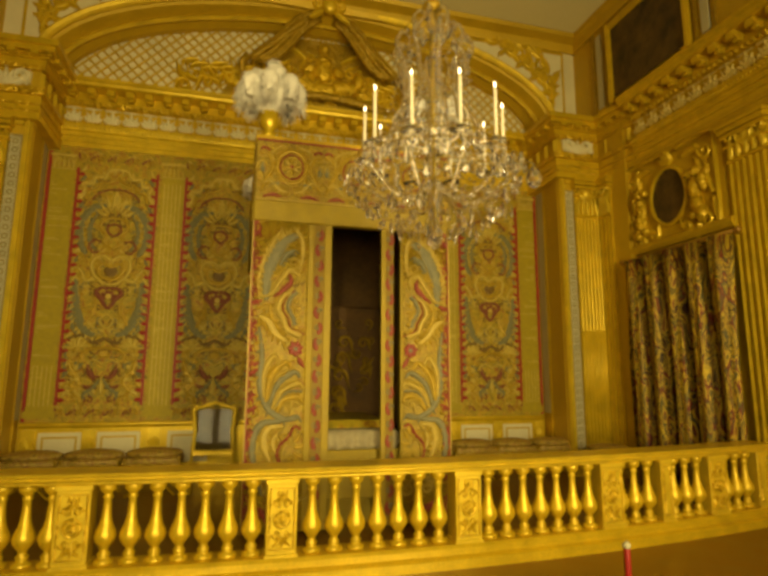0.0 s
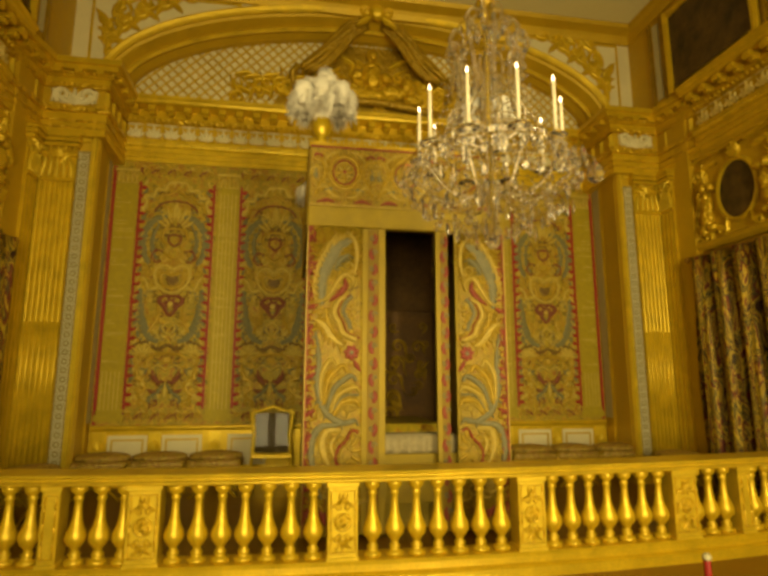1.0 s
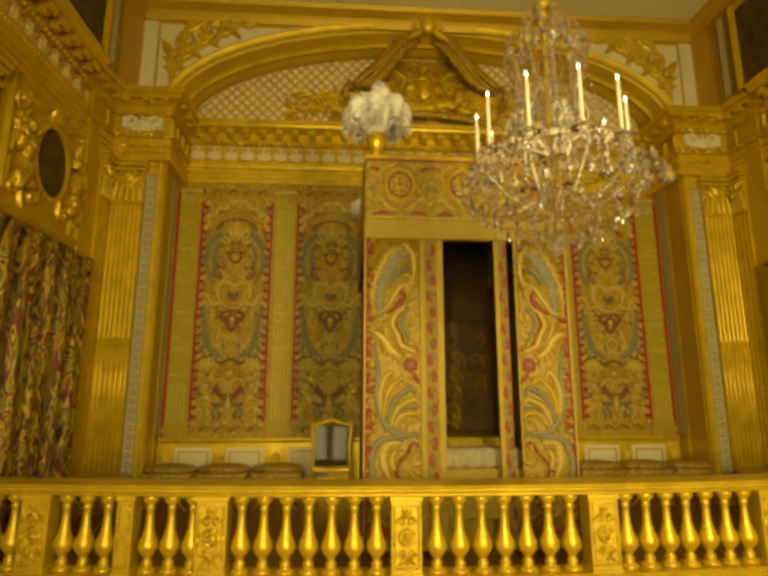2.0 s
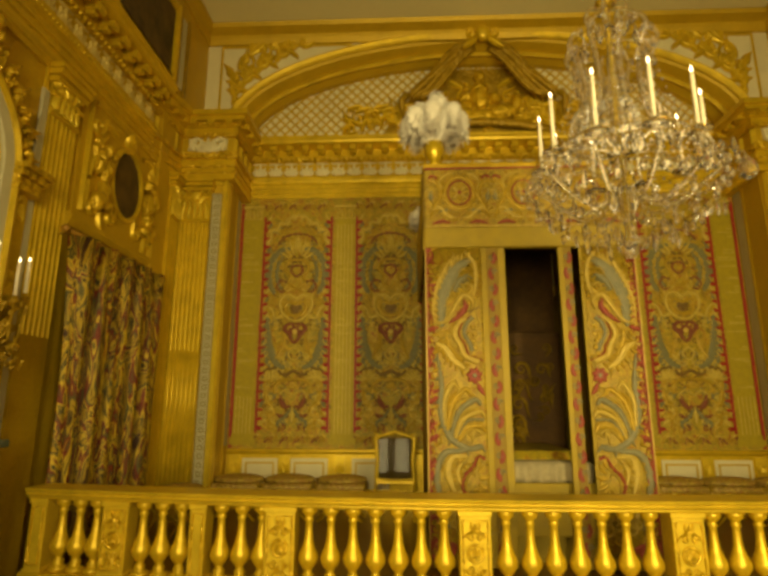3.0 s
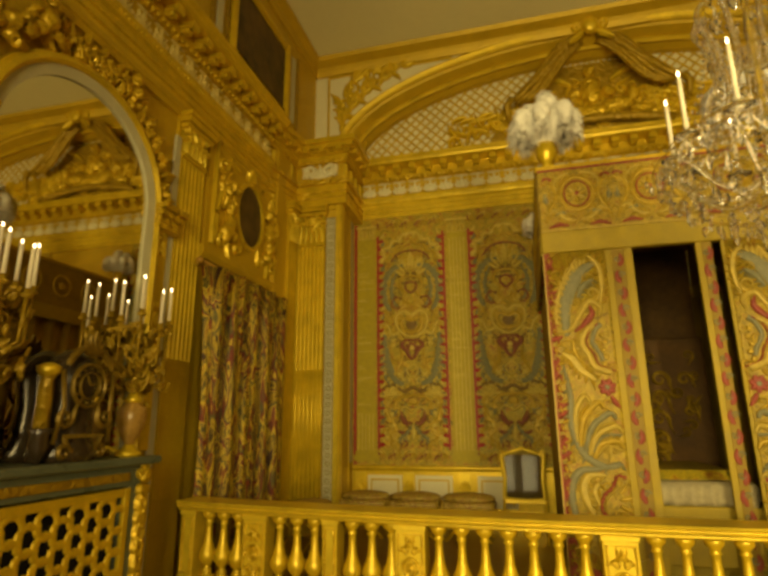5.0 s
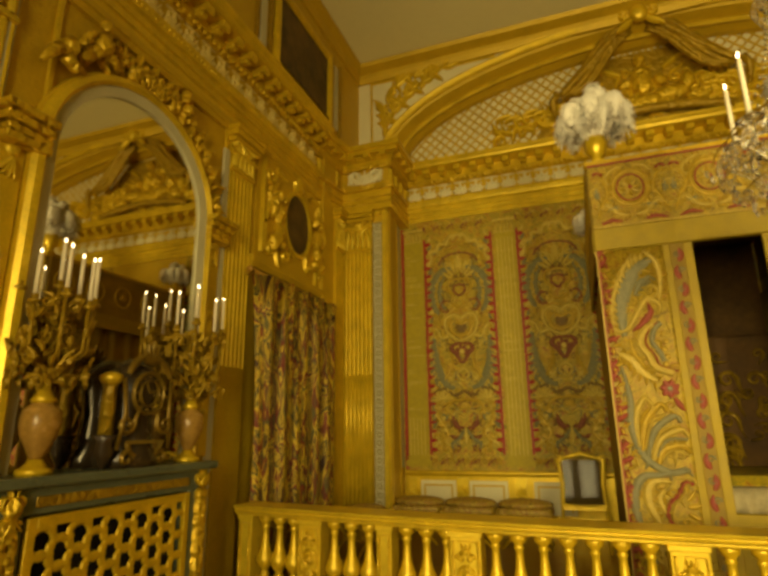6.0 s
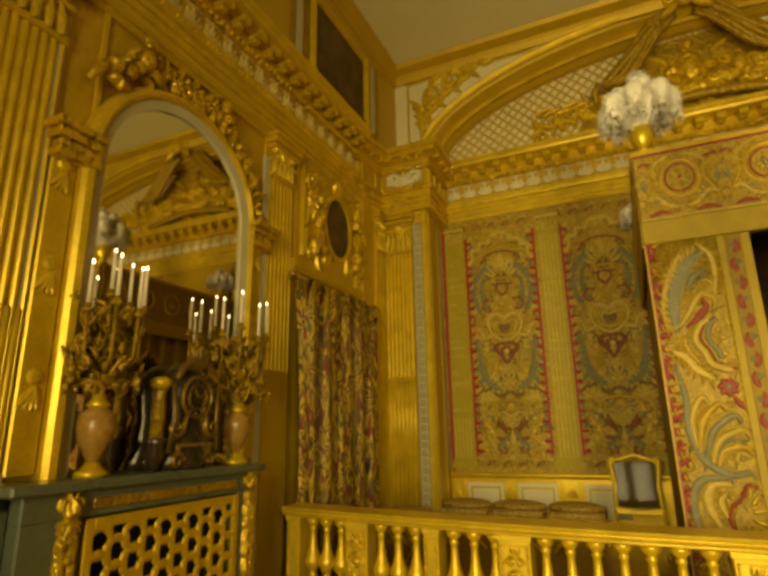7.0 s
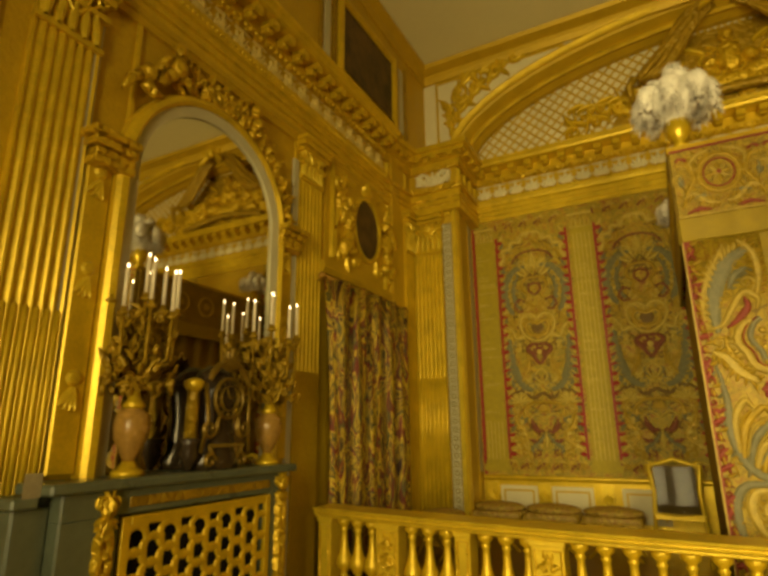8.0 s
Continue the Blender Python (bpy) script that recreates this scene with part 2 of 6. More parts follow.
class Flat:
    """Raised ornament drawn on a plane: place, right and up axes, outward normal."""

    def __init__(self, at, right, up, thick=0.012):
        self.at, self.r, self.u = Vector(at), Vector(right), Vector(up)
        self.n, self.thick = self.r.cross(self.u).normalized(), thick

    def p(self, x, y, h=0.0):
        return self.at + x * self.r + y * self.u + h * self.n

    def ribbon(self, bm, pts, widths, relief=1.0):
        """A ribbon with a rounded back through 2D points."""
        rows = []
        for i, (x, y) in enumerate(pts):
            x0, y0 = pts[max(i - 1, 0)]
            x1, y1 = pts[min(i + 1, len(pts) - 1)]
            l = math.hypot(x1 - x0, y1 - y0) or 1
            nx, ny, w = -(y1 - y0) / l, (x1 - x0) / l, (widths if isinstance(widths, (int, float)) else widths[i])
            t = self.thick * relief
            rows.append([bm.verts.new(self.p(x + nx * w * s, y + ny * w * s, t * h)) for s, h in ((-1, 0.0), (-0.55, 0.8), (0.0, 1.0), (0.55, 0.8), (1, 0.0))])
        for a, b in zip(rows, rows[1:]):
            for k in range(4):
                bm.faces.new((a[k], b[k], b[k + 1], a[k + 1]))

    def scroll(self, bm, x, y, r, turn=1, start=0.0, turns=1.4, width=0.3, tail=0.0, relief=1.0):
        """A volute that winds in to (x, y) from radius r, with a tail of leaf outside it."""
        n = int(10 * turns + 6)
        pts, ws = [], []
        if tail:
            a = math.radians(start)
            tx, ty = math.sin(a) * turn, -math.cos(a) * turn
            for k in range(4):
                s = 1 - k / 4
                pts.append((x + r * math.cos(a) + tail * s * tx + 0.25 * tail * s * s * math.cos(a), y + r * math.sin(a) + tail * s * ty + 0.25 * tail * s * s * math.sin(a)))
                ws.append(width * r * (0.15 + 0.85 * (k / 4)))
        for k in range(n + 1):
            s = k / n
            a = math.radians(start) + turn * s * turns * 2 * math.pi
            q = r * (1 - 0.82 * s ** 0.8)
            pts.append((x + q * math.cos(a), y + q * math.sin(a)))
            ws.append(width * r * (1 - 0.65 * s))
        self.ribbon(bm, pts, ws, relief)

    def leaf(self, bm, x, y, l, w, ang, bend=0.0, relief=1.0):
        """A pointed leaf from (x, y) at an angle in degrees."""
        a, n, pts, ws = math.radians(ang), 7, [], []
        for k in range(n + 1):
            s = k / n
            b = a + math.radians(bend) * s
            pts.append((x, y) if not k else (pts[-1][0] + l / n * math.cos(b), pts[-1][1] + l / n * math.sin(b)))
            ws.append(max(0.001, w * math.sin(math.pi * min(0.98, 0.12 + 0.88 * s)) ** 0.8))
        self.ribbon(bm, pts, ws, relief)

    def palm(self, bm, x, y, l, w, ang=90, count=7, fan=150, relief=1.0):
        for k in range(count):
            s = k / (count - 1) - 0.5
            self.leaf(bm, x, y, l * (1 - 0.35 * abs(2 * s)), w, ang + s * fan, -30 * s, relief)

    def disc(self, bm, x, y, r, relief=1.0, squash=1.0, seg=10):
        c = bm.verts.new(self.p(x, y, self.thick * relief))
        mid = [bm.verts.new(self.p(x + 0.7 * r * math.cos(2 * math.pi * k / seg), y + 0.7 * squash * r * math.sin(2 * math.pi * k / seg), self.thick * relief * 0.8)) for k in range(seg)]
        rim = [bm.verts.new(self.p(x + r * math.cos(2 * math.pi * k / seg), y + squash * r * math.sin(2 * math.pi * k / seg))) for k in range(seg)]
        for k in range(seg):
            j = (k + 1) % seg
            bm.faces.new((c, mid[k], mid[j]))
            bm.faces.new((mid[k], rim[k], rim[j], mid[j]))

    def ring(self, bm, x, y, r, w, squash=1.0, relief=1.0, n=20, a0=0, a1=360):
        pts = [(x + r * math.cos(math.radians(a0 + (a1 - a0) * k / n)), y + squash * r * math.sin(math.radians(a0 + (a1 - a0) * k / n))) for k in range(n + 1)]
        self.ribbon(bm, pts, w, relief)

    def bar(self, bm, x0, x1, y0, y1, relief=1.0):
        h = self.thick * relief
        q = [self.p(x, y, z) for x in (x0, x1) for y in (y0, y1) for z in (0.0, h)]
        vs = [bm.verts.new(c) for c in q]
        for f in ((0, 1, 3, 2), (4, 6, 7, 5), (0, 4, 5, 1), (2, 3, 7, 6), (0, 2, 6, 4), (1, 5, 7, 3)):
            bm.faces.new([vs[i] for i in f])
        bmesh.ops.recalc_face_normals(bm, faces=[f for v in vs[:1] for f in v.link_faces])


def spline(pts, n=18):
    """A smooth curve through a few 2D points."""
    q = [pts[0]] + list(pts) + [pts[-1]]
    out = []
    m = len(pts) - 1
    for k in range(n + 1):
        t = m * k / n
        i = min(int(t), m - 1)
        f = t - i
        a, b, c, d = q[i:i + 4]
        out.append(tuple(0.5 * (2 * b[j] + (c[j] - a[j]) * f + (2 * a[j] - 5 * b[j] + 4 * c[j] - d[j]) * f * f + (3 * b[j] - a[j] - 3 * c[j] + d[j]) * f ** 3) for j in (0, 1)))
    return out


def plumage(fl, body, edge, pts, w, sides=(-1, 1), lobes=9, reach=1.6, slant=45, n=18):
    """A broad leaf along a smooth curve with curling lobes on the given sides."""
    c = spline(pts, n)
    fl.ribbon(body, c, [max(0.004, w * math.sin(math.pi * (0.06 + 0.86 * k / n)) ** 0.8) for k in range(n + 1)], 1.0)
    for k in range(lobes):
        i = 1 + int((n - 2) * k / max(1, lobes - 1))
        (xa, ya), (xb, yb) = c[i - 1], c[i]
        b = math.degrees(math.atan2(yb - ya, xb - xa))
        q = math.sin(math.pi * (0.2 + 0.7 * k / lobes))
        for sg in sides:
            nx, ny = -math.sin(math.radians(b)) * sg, math.cos(math.radians(b)) * sg
            fl.leaf(edge, xb + nx * w * 0.5, yb + ny * w * 0.5, w * reach * q + 0.02, w * 0.24 + 0.004, b + sg * slant, sg * 35, 1.15)


def brocade(name, colors, scale, stretch):
    """Cloth woven in several colours in drifting patches."""
    m = material(name, colors[0], 0.6, 0.1, 0.5, 8, 70, 0.3)
    nt = m.node_tree
    tc = nt.nodes.new("ShaderNodeTexCoord")
    mp = nt.nodes.new("ShaderNodeMapping")
    mp.inputs["Scale"].default_value = stretch
    n = nt.nodes.new("ShaderNodeTexNoise")
    n.inputs["Scale"].default_value, n.inputs["Detail"].default_value, n.inputs["Distortion"].default_value = scale, 2.5, 1.6
    nt.links.new(tc.outputs["Object"], mp.inputs["Vector"])
    nt.links.new(mp.outputs[0], n.inputs["Vector"])
    r = nt.nodes.new("ShaderNodeValToRGB")
    r.color_ramp.interpolation = "EASE"
    while len(r.color_ramp.elements) < len(colors):
        r.color_ramp.elements.new(0.5)
    for k, c in enumerate(colors):
        r.color_ramp.elements[k].position = 0.32 + 0.36 * k / (len(colors) - 1)
        r.color_ramp.elements[k].color = (*c, 1)
    nt.links.new(n.outputs[0], r.inputs[0])
    nt.links.new(r.outputs[0], nt.nodes["Principled BSDF"].inputs["Base Color"])
    return m


PORTIERE = brocade("figured_brocade_curtain", [(0.05, 0.02, 0.006), (0.42, 0.27, 0.008), (0.06, 0.055, 0.014), (0.60, 0.42, 0.02), (0.17, 0.02, 0.008), (0.10, 0.09, 0.02), (0.46, 0.31, 0.012), (0.05, 0.03, 0.006)], 4.2, (0.4, 3.0, 0.5))
pb = PORTIERE.node_tree.nodes["Principled BSDF"]
pb.inputs["Metallic"].default_value = 0.3
HANGING = brocade("figured_olive_hanging", [(0.17, 0.13, 0.006), (0.43, 0.30, 0.007), (0.25, 0.20, 0.010), (0.52, 0.36, 0.010), (0.28, 0.11, 0.010), (0.41, 0.29, 0.007)], 7.0, (1, 1, 1))
BED_CLOTH = brocade("figured_gold_bed_brocade", [(0.18, 0.11, 0.006), (0.40, 0.28, 0.009), (0.22, 0.15, 0.01), (0.44, 0.31, 0.012), (0.27, 0.13, 0.012), (0.38, 0.27, 0.009)], 8.0, (1, 1, 1))
SEAT = brocade("figured_seat_brocade", [(0.22, 0.14, 0.015), (0.5, 0.36, 0.05), (0.32, 0.17, 0.03), (0.6, 0.46, 0.1)], 9.0, (1, 1, 1))
# ---- the room's shell ----
WX, DY, TOP = 4.63, 8.68, 7.87      # drawing plane of the side walls' fittings, alcove wall, ceiling height
WALL, ATTIC = 4.98, 4.67             # side walls and the attic above their cornice
SOUTH = -3.0


def prism(bm, poly, z0, z1):
    lo, hi = [bm.verts.new((x, y, z0)) for x, y in poly], [bm.verts.new((x, y, z1)) for x, y in poly]
    n = len(poly)
    for k in range(n):
        bm.faces.new((lo[k], lo[(k + 1) % n], hi[(k + 1) % n], hi[k]))
    bm.faces.new(lo[::-1])
    bm.faces.new(hi)
    bmesh.ops.recalc_face_normals(bm, faces=bm.faces[:])
    return bm


def on_wall(ob, s):
    """Sets a fitting drawn on the plane x = s * WX out to the side wall, in proportion."""
    c = Vector((-1.3, -0.14, 1.55))
    k = (WALL + s * 1.3) / (WX + s * 1.3)
    ob.matrix_basis = Matrix.Translation(c) @ Matrix.Scale(k, 4) @ Matrix.Translation(-c) @ ob.matrix_basis
    return ob


FOOT = {-1: 0.149, 1: 0.089}     # heights that reach the floor once set out


def setting(name, bm, mat, label, category, smooth=False):
    return tagged(link(name, bm, mat, smooth), label, category, kind="structure")


setting("floor", B(-WALL - 0.35, WALL + 0.35, SOUTH - 0.3, DY + 0.3, -0.12, 0), WOOD, "polished brown oak parquet floor of the bedchamber", "floor")
setting("ceiling", B(-WALL - 0.35, WALL + 0.35, SOUTH - 0.3, DY + 0.3, TOP, TOP + 0.15), CEILING, "plain cream plaster ceiling", "ceiling")
setting("wall_north", B(-4.185, 4.185, DY, DY + 0.2, 0, 6.0), GOLD_DULL, "alcove wall behind the bed under gilded cornice", "wall")
for s, nm in ((-1, "wall_west"), (1, "wall_east")):
    xa, xb = sorted((s * WALL, s * (WALL + 0.25)))
    setting(nm, B(xa, xb, SOUTH, 7.0, 0, TOP), GOLD_DULL, "gilded and panelled side wall of the bedchamber", "wall")
    # the corner pier facing the room, with a splayed jamb behind its edge
    poly = [(s * (WALL + 0.25), 7.0), (s * 4.87, 7.0), (s * 4.85, 7.70), (s * 4.06, 7.70), (s * 4.19, DY), (s * 4.19, DY + 0.2), (s * (WALL + 0.25), DY + 0.2)]
    setting("pier_west" if s < 0 else "pier_east", prism(bmesh.new(), poly, 0, 6.0), GOLD_DULL, "gilded corner pier with splayed panelled jamb", "pier")

# south wall with two tall window openings
bm = bmesh.new()
edges = [-WALL - 0.25, -2.5, -1.2, 1.2, 2.5, WALL + 0.25]
for k in range(0, 6, 2):
    box(bm, edges[k], edges[k + 1], SOUTH - 0.25, SOUTH, 0, TOP)
for k in range(1, 5, 2):
    box(bm, edges[k], edges[k + 1], SOUTH - 0.25, SOUTH, 4.3, TOP)
    box(bm, edges[k], edges[k + 1], SOUTH - 0.25, SOUTH, 0, 0.9)
setting("wall_south", bm, GOLD_DULL, "window wall of the bedchamber facing the bed", "wall")

for k, wx in enumerate((-1.85, 1.85)):
    wn = thing("window_%d" % (k + 1), "tall white casement window behind the viewer", "window", kind="structure")
    fr = bmesh.new()
    for x0, x1, z0, z1 in ((-0.65, -0.57, 0.9, 4.3), (0.57, 0.65, 0.9, 4.3), (-0.57, 0.57, 0.9, 0.98), (-0.57, 0.57, 4.22, 4.3), (-0.12, 0.12, 0.98, 4.22), (-0.57, -0.12, 2.45, 2.62), (0.12, 0.57, 2.45, 2.62)):
        box(fr, wx + x0, wx + x1, SOUTH - 0.16, SOUTH - 0.1, z0, z1)
    part("window_frame", fr, WHITE, wn)

# ---- entablature ----
ARCH = [(0, 5.08), (0.05, 5.08), (0.05, 5.15), (0.075, 5.155), (0.075, 5.23), (0.10, 5.235), (0.10, 5.30), (0.14, 5.32), (0.15, 5.38), (0.15, 5.42), (0, 5.42)]
FLAT_ARCH = [(0, 4.94), (0.04, 4.94), (0.05, 5.0), (0.07, 5.01), (0.07, 5.07), (0, 5.07)]
FRIEZE = [(0, 5.42), (0.05, 5.42), (0.05, 5.80), (0, 5.80)]
CORN = [(0, 5.80), (0.08, 5.80), (0.10, 5.83), (0.10, 5.955), (0.31, 5.965), (0.335, 5.985), (0.345, 6.02), (0.375, 6.06), (0.38, 6.09), (0, 6.09)]


def entablature(name, p0, p1, out, white, dy, label):
    """A straight run: architrave, frieze with flowers, cornice with brackets."""
    e = thing(name, label, "cornice", kind="structure")
    d = Vector(p1) - Vector(p0)
    run, L = d.normalized(), d.length
    a = (*p0, 0), (*p1, 0)
    part("architrave", moulding(bmesh.new(), ARCH, *a, (*out, 0)), GOLD_BRIGHT if white else GOLD, e, "burnished gold architrave")
    if not white:
        part("lower_fascia", moulding(bmesh.new(), FLAT_ARCH, *a, (*out, 0)), GOLD_DULL, e, "stepped gilded fascia")
    part("frieze", moulding(bmesh.new(), FRIEZE, *a, (*out, 0)), GOLD_DULL, e, "dull gold frieze band")
    part("cornice", moulding(bmesh.new(), CORN, *a, (*out, 0)), GOLD, e)
    part("bead_moulding", moulding(bmesh.new(), [(0.05, 5.43), (0.085, 5.43), (0.095, 5.455), (0.085, 5.48), (0.05, 5.48)], *a, (*out, 0)), CARVED, e)
    part("leaf_moulding", moulding(bmesh.new(), [(0.05, 5.74), (0.09, 5.75), (0.13, 5.80), (0.05, 5.80)], *a, (*out, 0)), CARVED, e)
    # brackets and frieze flowers
    bb = bmesh.new()
    box(bb, -0.062, 0.062, 0, 0.20, 5.895, 5.962, 0.012)
    box(bb, -0.055, 0.055, 0, 0.12, 5.84, 5.90, 0.02)
    tube(bb, [(-0.06, 0.165, 5.895), (0.06, 0.165, 5.895)], 0.032, 8)
    bracket = part("bracket", bb, GOLD, e)
    fm = bmesh.new()
    fl = Flat((0, 0, 5.61), (1, 0, 0), (0, 0, 1), -0.03)
    fl.n = Vector((0, -1, 0))
    fl.thick = 0.03
    fl.palm(fm, 0, -0.13, 0.24, 0.034, 90, 5, 130)
    fl.scroll(fm, -0.085, -0.07, 0.048, 1, 0, 1.2, 0.42)
    fl.scroll(fm, 0.085, -0.07, 0.048, -1, 180, 1.2, 0.42)
    fl.disc(fm, 0, 0.0, 0.045, 1.4)
    fl.leaf(fm, -0.12, 0.10, 0.24, 0.02, 0, 0)
    flower = part("frieze_flower", fm, WHITE if white else PALE_GILT, e, "carved palmette flower")
    # egg rows and a wavy garland between the flowers
    eggs = bmesh.new()
    for off, z, step, size in ((0.10, 5.455, 0.075, 0.024), (0.115, 5.775, 0.085, 0.026), (0.148, 5.36, 0.06, 0.020)):
        for k in range(int(L / step)):
            q = Vector(p0) + run * (step * (k + 0.5)) + Vector(out) * off
            blob(eggs, (q.x, q.y, z), (size, size, size * 1.15), 1)
    tagged(part("egg_moulding", eggs, GOLD, e, "rows of carved gilt eggs", True), kind="stuff")
    ang = math.atan2(run.y, run.x)
    n = max(1, int(L / 0.27))
    base_out = Vector(out)
    flip = Vector((-run.y, run.x)).dot(base_out) > 0
    for k in range(n):
        c = Vector(p0) + run * (L * (k + 0.5) / n)
        for src, off, step in ((bracket, 0.098, 1), (flower, 0.052, 1)):
            if k % step:
                continue
            o = src if k == 0 else src.copy()
            if k:
                scene.collection.objects.link(o)
            q = c + base_out * off
            rot = ang if src is bracket and flip else (ang + math.pi if src is bracket else (ang + math.pi if flip else ang))
            o.matrix_world = Matrix.Translation((q.x, q.y, 0)) @ Matrix.Rotation(rot, 4, "Z")
    return e


entablature("entablature_north", (-4.0, DY), (4.0, DY), (0, -1), True, DY, "gilded cornice with white flowered frieze over the alcove")
entablature("entablature_west", (-WALL, -2.9), (-WALL, 6.8), (1, 0), False, 0, "gilded cornice with carved frieze along the side wall")
entablature("entablature_east", (WALL, 6.8), (WALL, -2.9), (-1, 0), False, 0, "gilded cornice with carved frieze along the side wall")

for s in (-1, 1):
    e = thing("corner_entablature", "gilded cornice block breaking forward over a corner pier", "cornice", kind="structure")

    def plan(o):
        return [(s * (WALL - o), 6.80), (s * (4.88 - o), 7.66 - o), (s * (4.03 - o), 7.66 - o), (s * (4.06 - o), DY), (s * 5.2, DY), (s * 5.2, 6.80)]

    part("architrave", prism(bmesh.new(), plan(0.06), 5.0, 5.40), GOLD, e)
    part("frieze", prism(bmesh.new(), plan(0.02), 5.40, 5.78), GOLD_DULL, e)
    bm = bmesh.new()
    for o, z0, z1 in ((0.08, 5.78, 5.86), (0.13, 5.86, 5.93), (0.22, 5.93, 6.0), (0.27, 6.0, 6.085)):
        prism(bm, plan(o), z0, z1)
    part("cornice", bm, GOLD, e)
    for o, z0, z1 in ((0.075, 5.10, 5.13), (0.085, 5.20, 5.225), (0.11, 5.34, 5.40), (0.055, 5.43, 5.47), (0.075, 5.72, 5.78), (0.17, 5.89, 5.92)):
        part("bead_moulding", prism(bmesh.new(), plan(o), z0, z1), CARVED, e)
    for i0 in (0, 1, 2):
        lo = plan(0.12)
        va, vb = Vector(lo[i0]), Vector(lo[i0 + 1])
        run_ = vb - va
        u_ = run_.normalized()
        o_ = (Vector(plan(0.25)[i0 + 1]) - vb + Vector(plan(0.25)[i0]) - va) / 2
        o_ = (o_ - u_ * o_.dot(u_)).normalized()
        count = max(1, int(run_.length / 0.24))
        for k in range(count):
            c_ = va + run_ * ((k + 0.5) / count)
            part("bracket", prism(bmesh.new(), [tuple(q) for q in (c_ - u_ * 0.06, c_ - u_ * 0.05 + o_ * 0.11, c_ + u_ * 0.05 + o_ * 0.11, c_ + u_ * 0.06)], 5.87, 5.945), GOLD, e)
            if i0 != 1:
                part("frieze_leaf", prism(bmesh.new(), [tuple(q) for q in (c_ - u_ * 0.05 - o_ * 0.11, c_ - o_ * 0.06, c_ + u_ * 0.05 - o_ * 0.11)], 5.44, 5.70), GOLD_BRIGHT, e)
    a, b = Vector(plan(0.025)[1]), Vector(plan(0.025)[2])
    r = (b - a).normalized()
    fl = Flat((*((a + b) / 2), 5.59), (1, 0, 0), (0, 0, 1), 0.045)
    bm = bmesh.new()
    for sg in (-1, 1):
        fl.scroll(bm, 0.17 * sg, 0.03, 0.10, sg, 90 - 90 * sg, 1.3, 0.42, 0.12)
        fl.leaf(bm, 0.06 * sg, -0.11, 0.24, 0.05, 90 - 70 * sg, 30 * sg)
        fl.leaf(bm, 0.24 * sg, -0.10, 0.16, 0.04, 90 - 10 * sg, 40 * sg)
        fl.disc(bm, 0.28 * sg, 0.08, 0.035)
    fl.palm(bm, 0, -0.12, 0.26, 0.038)
    fl.disc(bm, 0, 0.02, 0.05, 1.3)
    part("frieze_ornament", bm, WHITE, e, "white carved frieze ornament")

# ---- attic, crown moulding and ceiling border ----
CROWN = [(0, 7.60), (0.06, 7.60), (0.10, 7.68), (0.12, 7.74), (0.26, 7.80), (0.30, 7.86), (0, 7.86)]
for s, nm in ((-1, "attic_west"), (1, "attic_east")):
    xa, xb = sorted((s * ATTIC, s * (WALL + 0.25)))
    setting(nm, B(xa, xb, SOUTH, 7.95, 6.09, TOP), GOLD_DULL, "gilded attic wall above the cornice", "wall")
    bm = moulding(bmesh.new(), [(0.5 * o, z) for o, z in CROWN], (s * ATTIC, SOUTH, 0), (s * ATTIC, 7.95, 0), (-s, 0, 0))
    setting("ceiling_trim_west" if s < 0 else "ceiling_trim_east", bm, GOLD_DULL, "gilded moulding round the ceiling", "trim")
setting("ceiling_trim_north", moulding(bmesh.new(), CROWN, (-ATTIC, 7.97, 0), (ATTIC, 7.97, 0), (0, -1, 0)), GOLD_DULL, "gilded moulding round the ceiling", "trim")

# ---- lunette: spandrel wall with an elliptical arch, archivolt, lattice field ----
N = 48
ell = lambda a, b, k: (a * math.cos(math.pi * k / N), 6.05 + b * math.sin(math.pi * k / N))
bm = bmesh.new()
arc = [bm.verts.new((x, 7.95, z)) for x, z in (ell(4.2, 1.62, k) for k in range(N + 1))]
rim = [bm.verts.new((max(-4.69, min(4.69, 4.69 * math.cos(math.pi * k / N) * 1.5)), 7.95, TOP if 0.19 < k / N < 0.81 else 6.05 + (TOP - 6.05) * min(1, math.sin(math.pi * k / N) / math.sin(math.pi * 0.19)))) for k in range(N + 1)]
for k in range(N):
    bm.faces.new((arc[k], arc[k + 1], rim[k + 1], rim[k]))
bmesh.ops.remove_doubles(bm, verts=bm.verts[:], dist=0.0005)
ext = bmesh.ops.extrude_face_region(bm, geom=bm.faces[:])
bmesh.ops.translate(bm, verts=[v for v in ext["geom"] if isinstance(v, bmesh.types.BMVert)], vec=(0, 0.8, 0))
bmesh.ops.recalc_face_normals(bm, faces=bm.faces[:])
setting("spandrel_wall", bm, WHITE, "cream spandrel wall over the alcove arch", "wall")


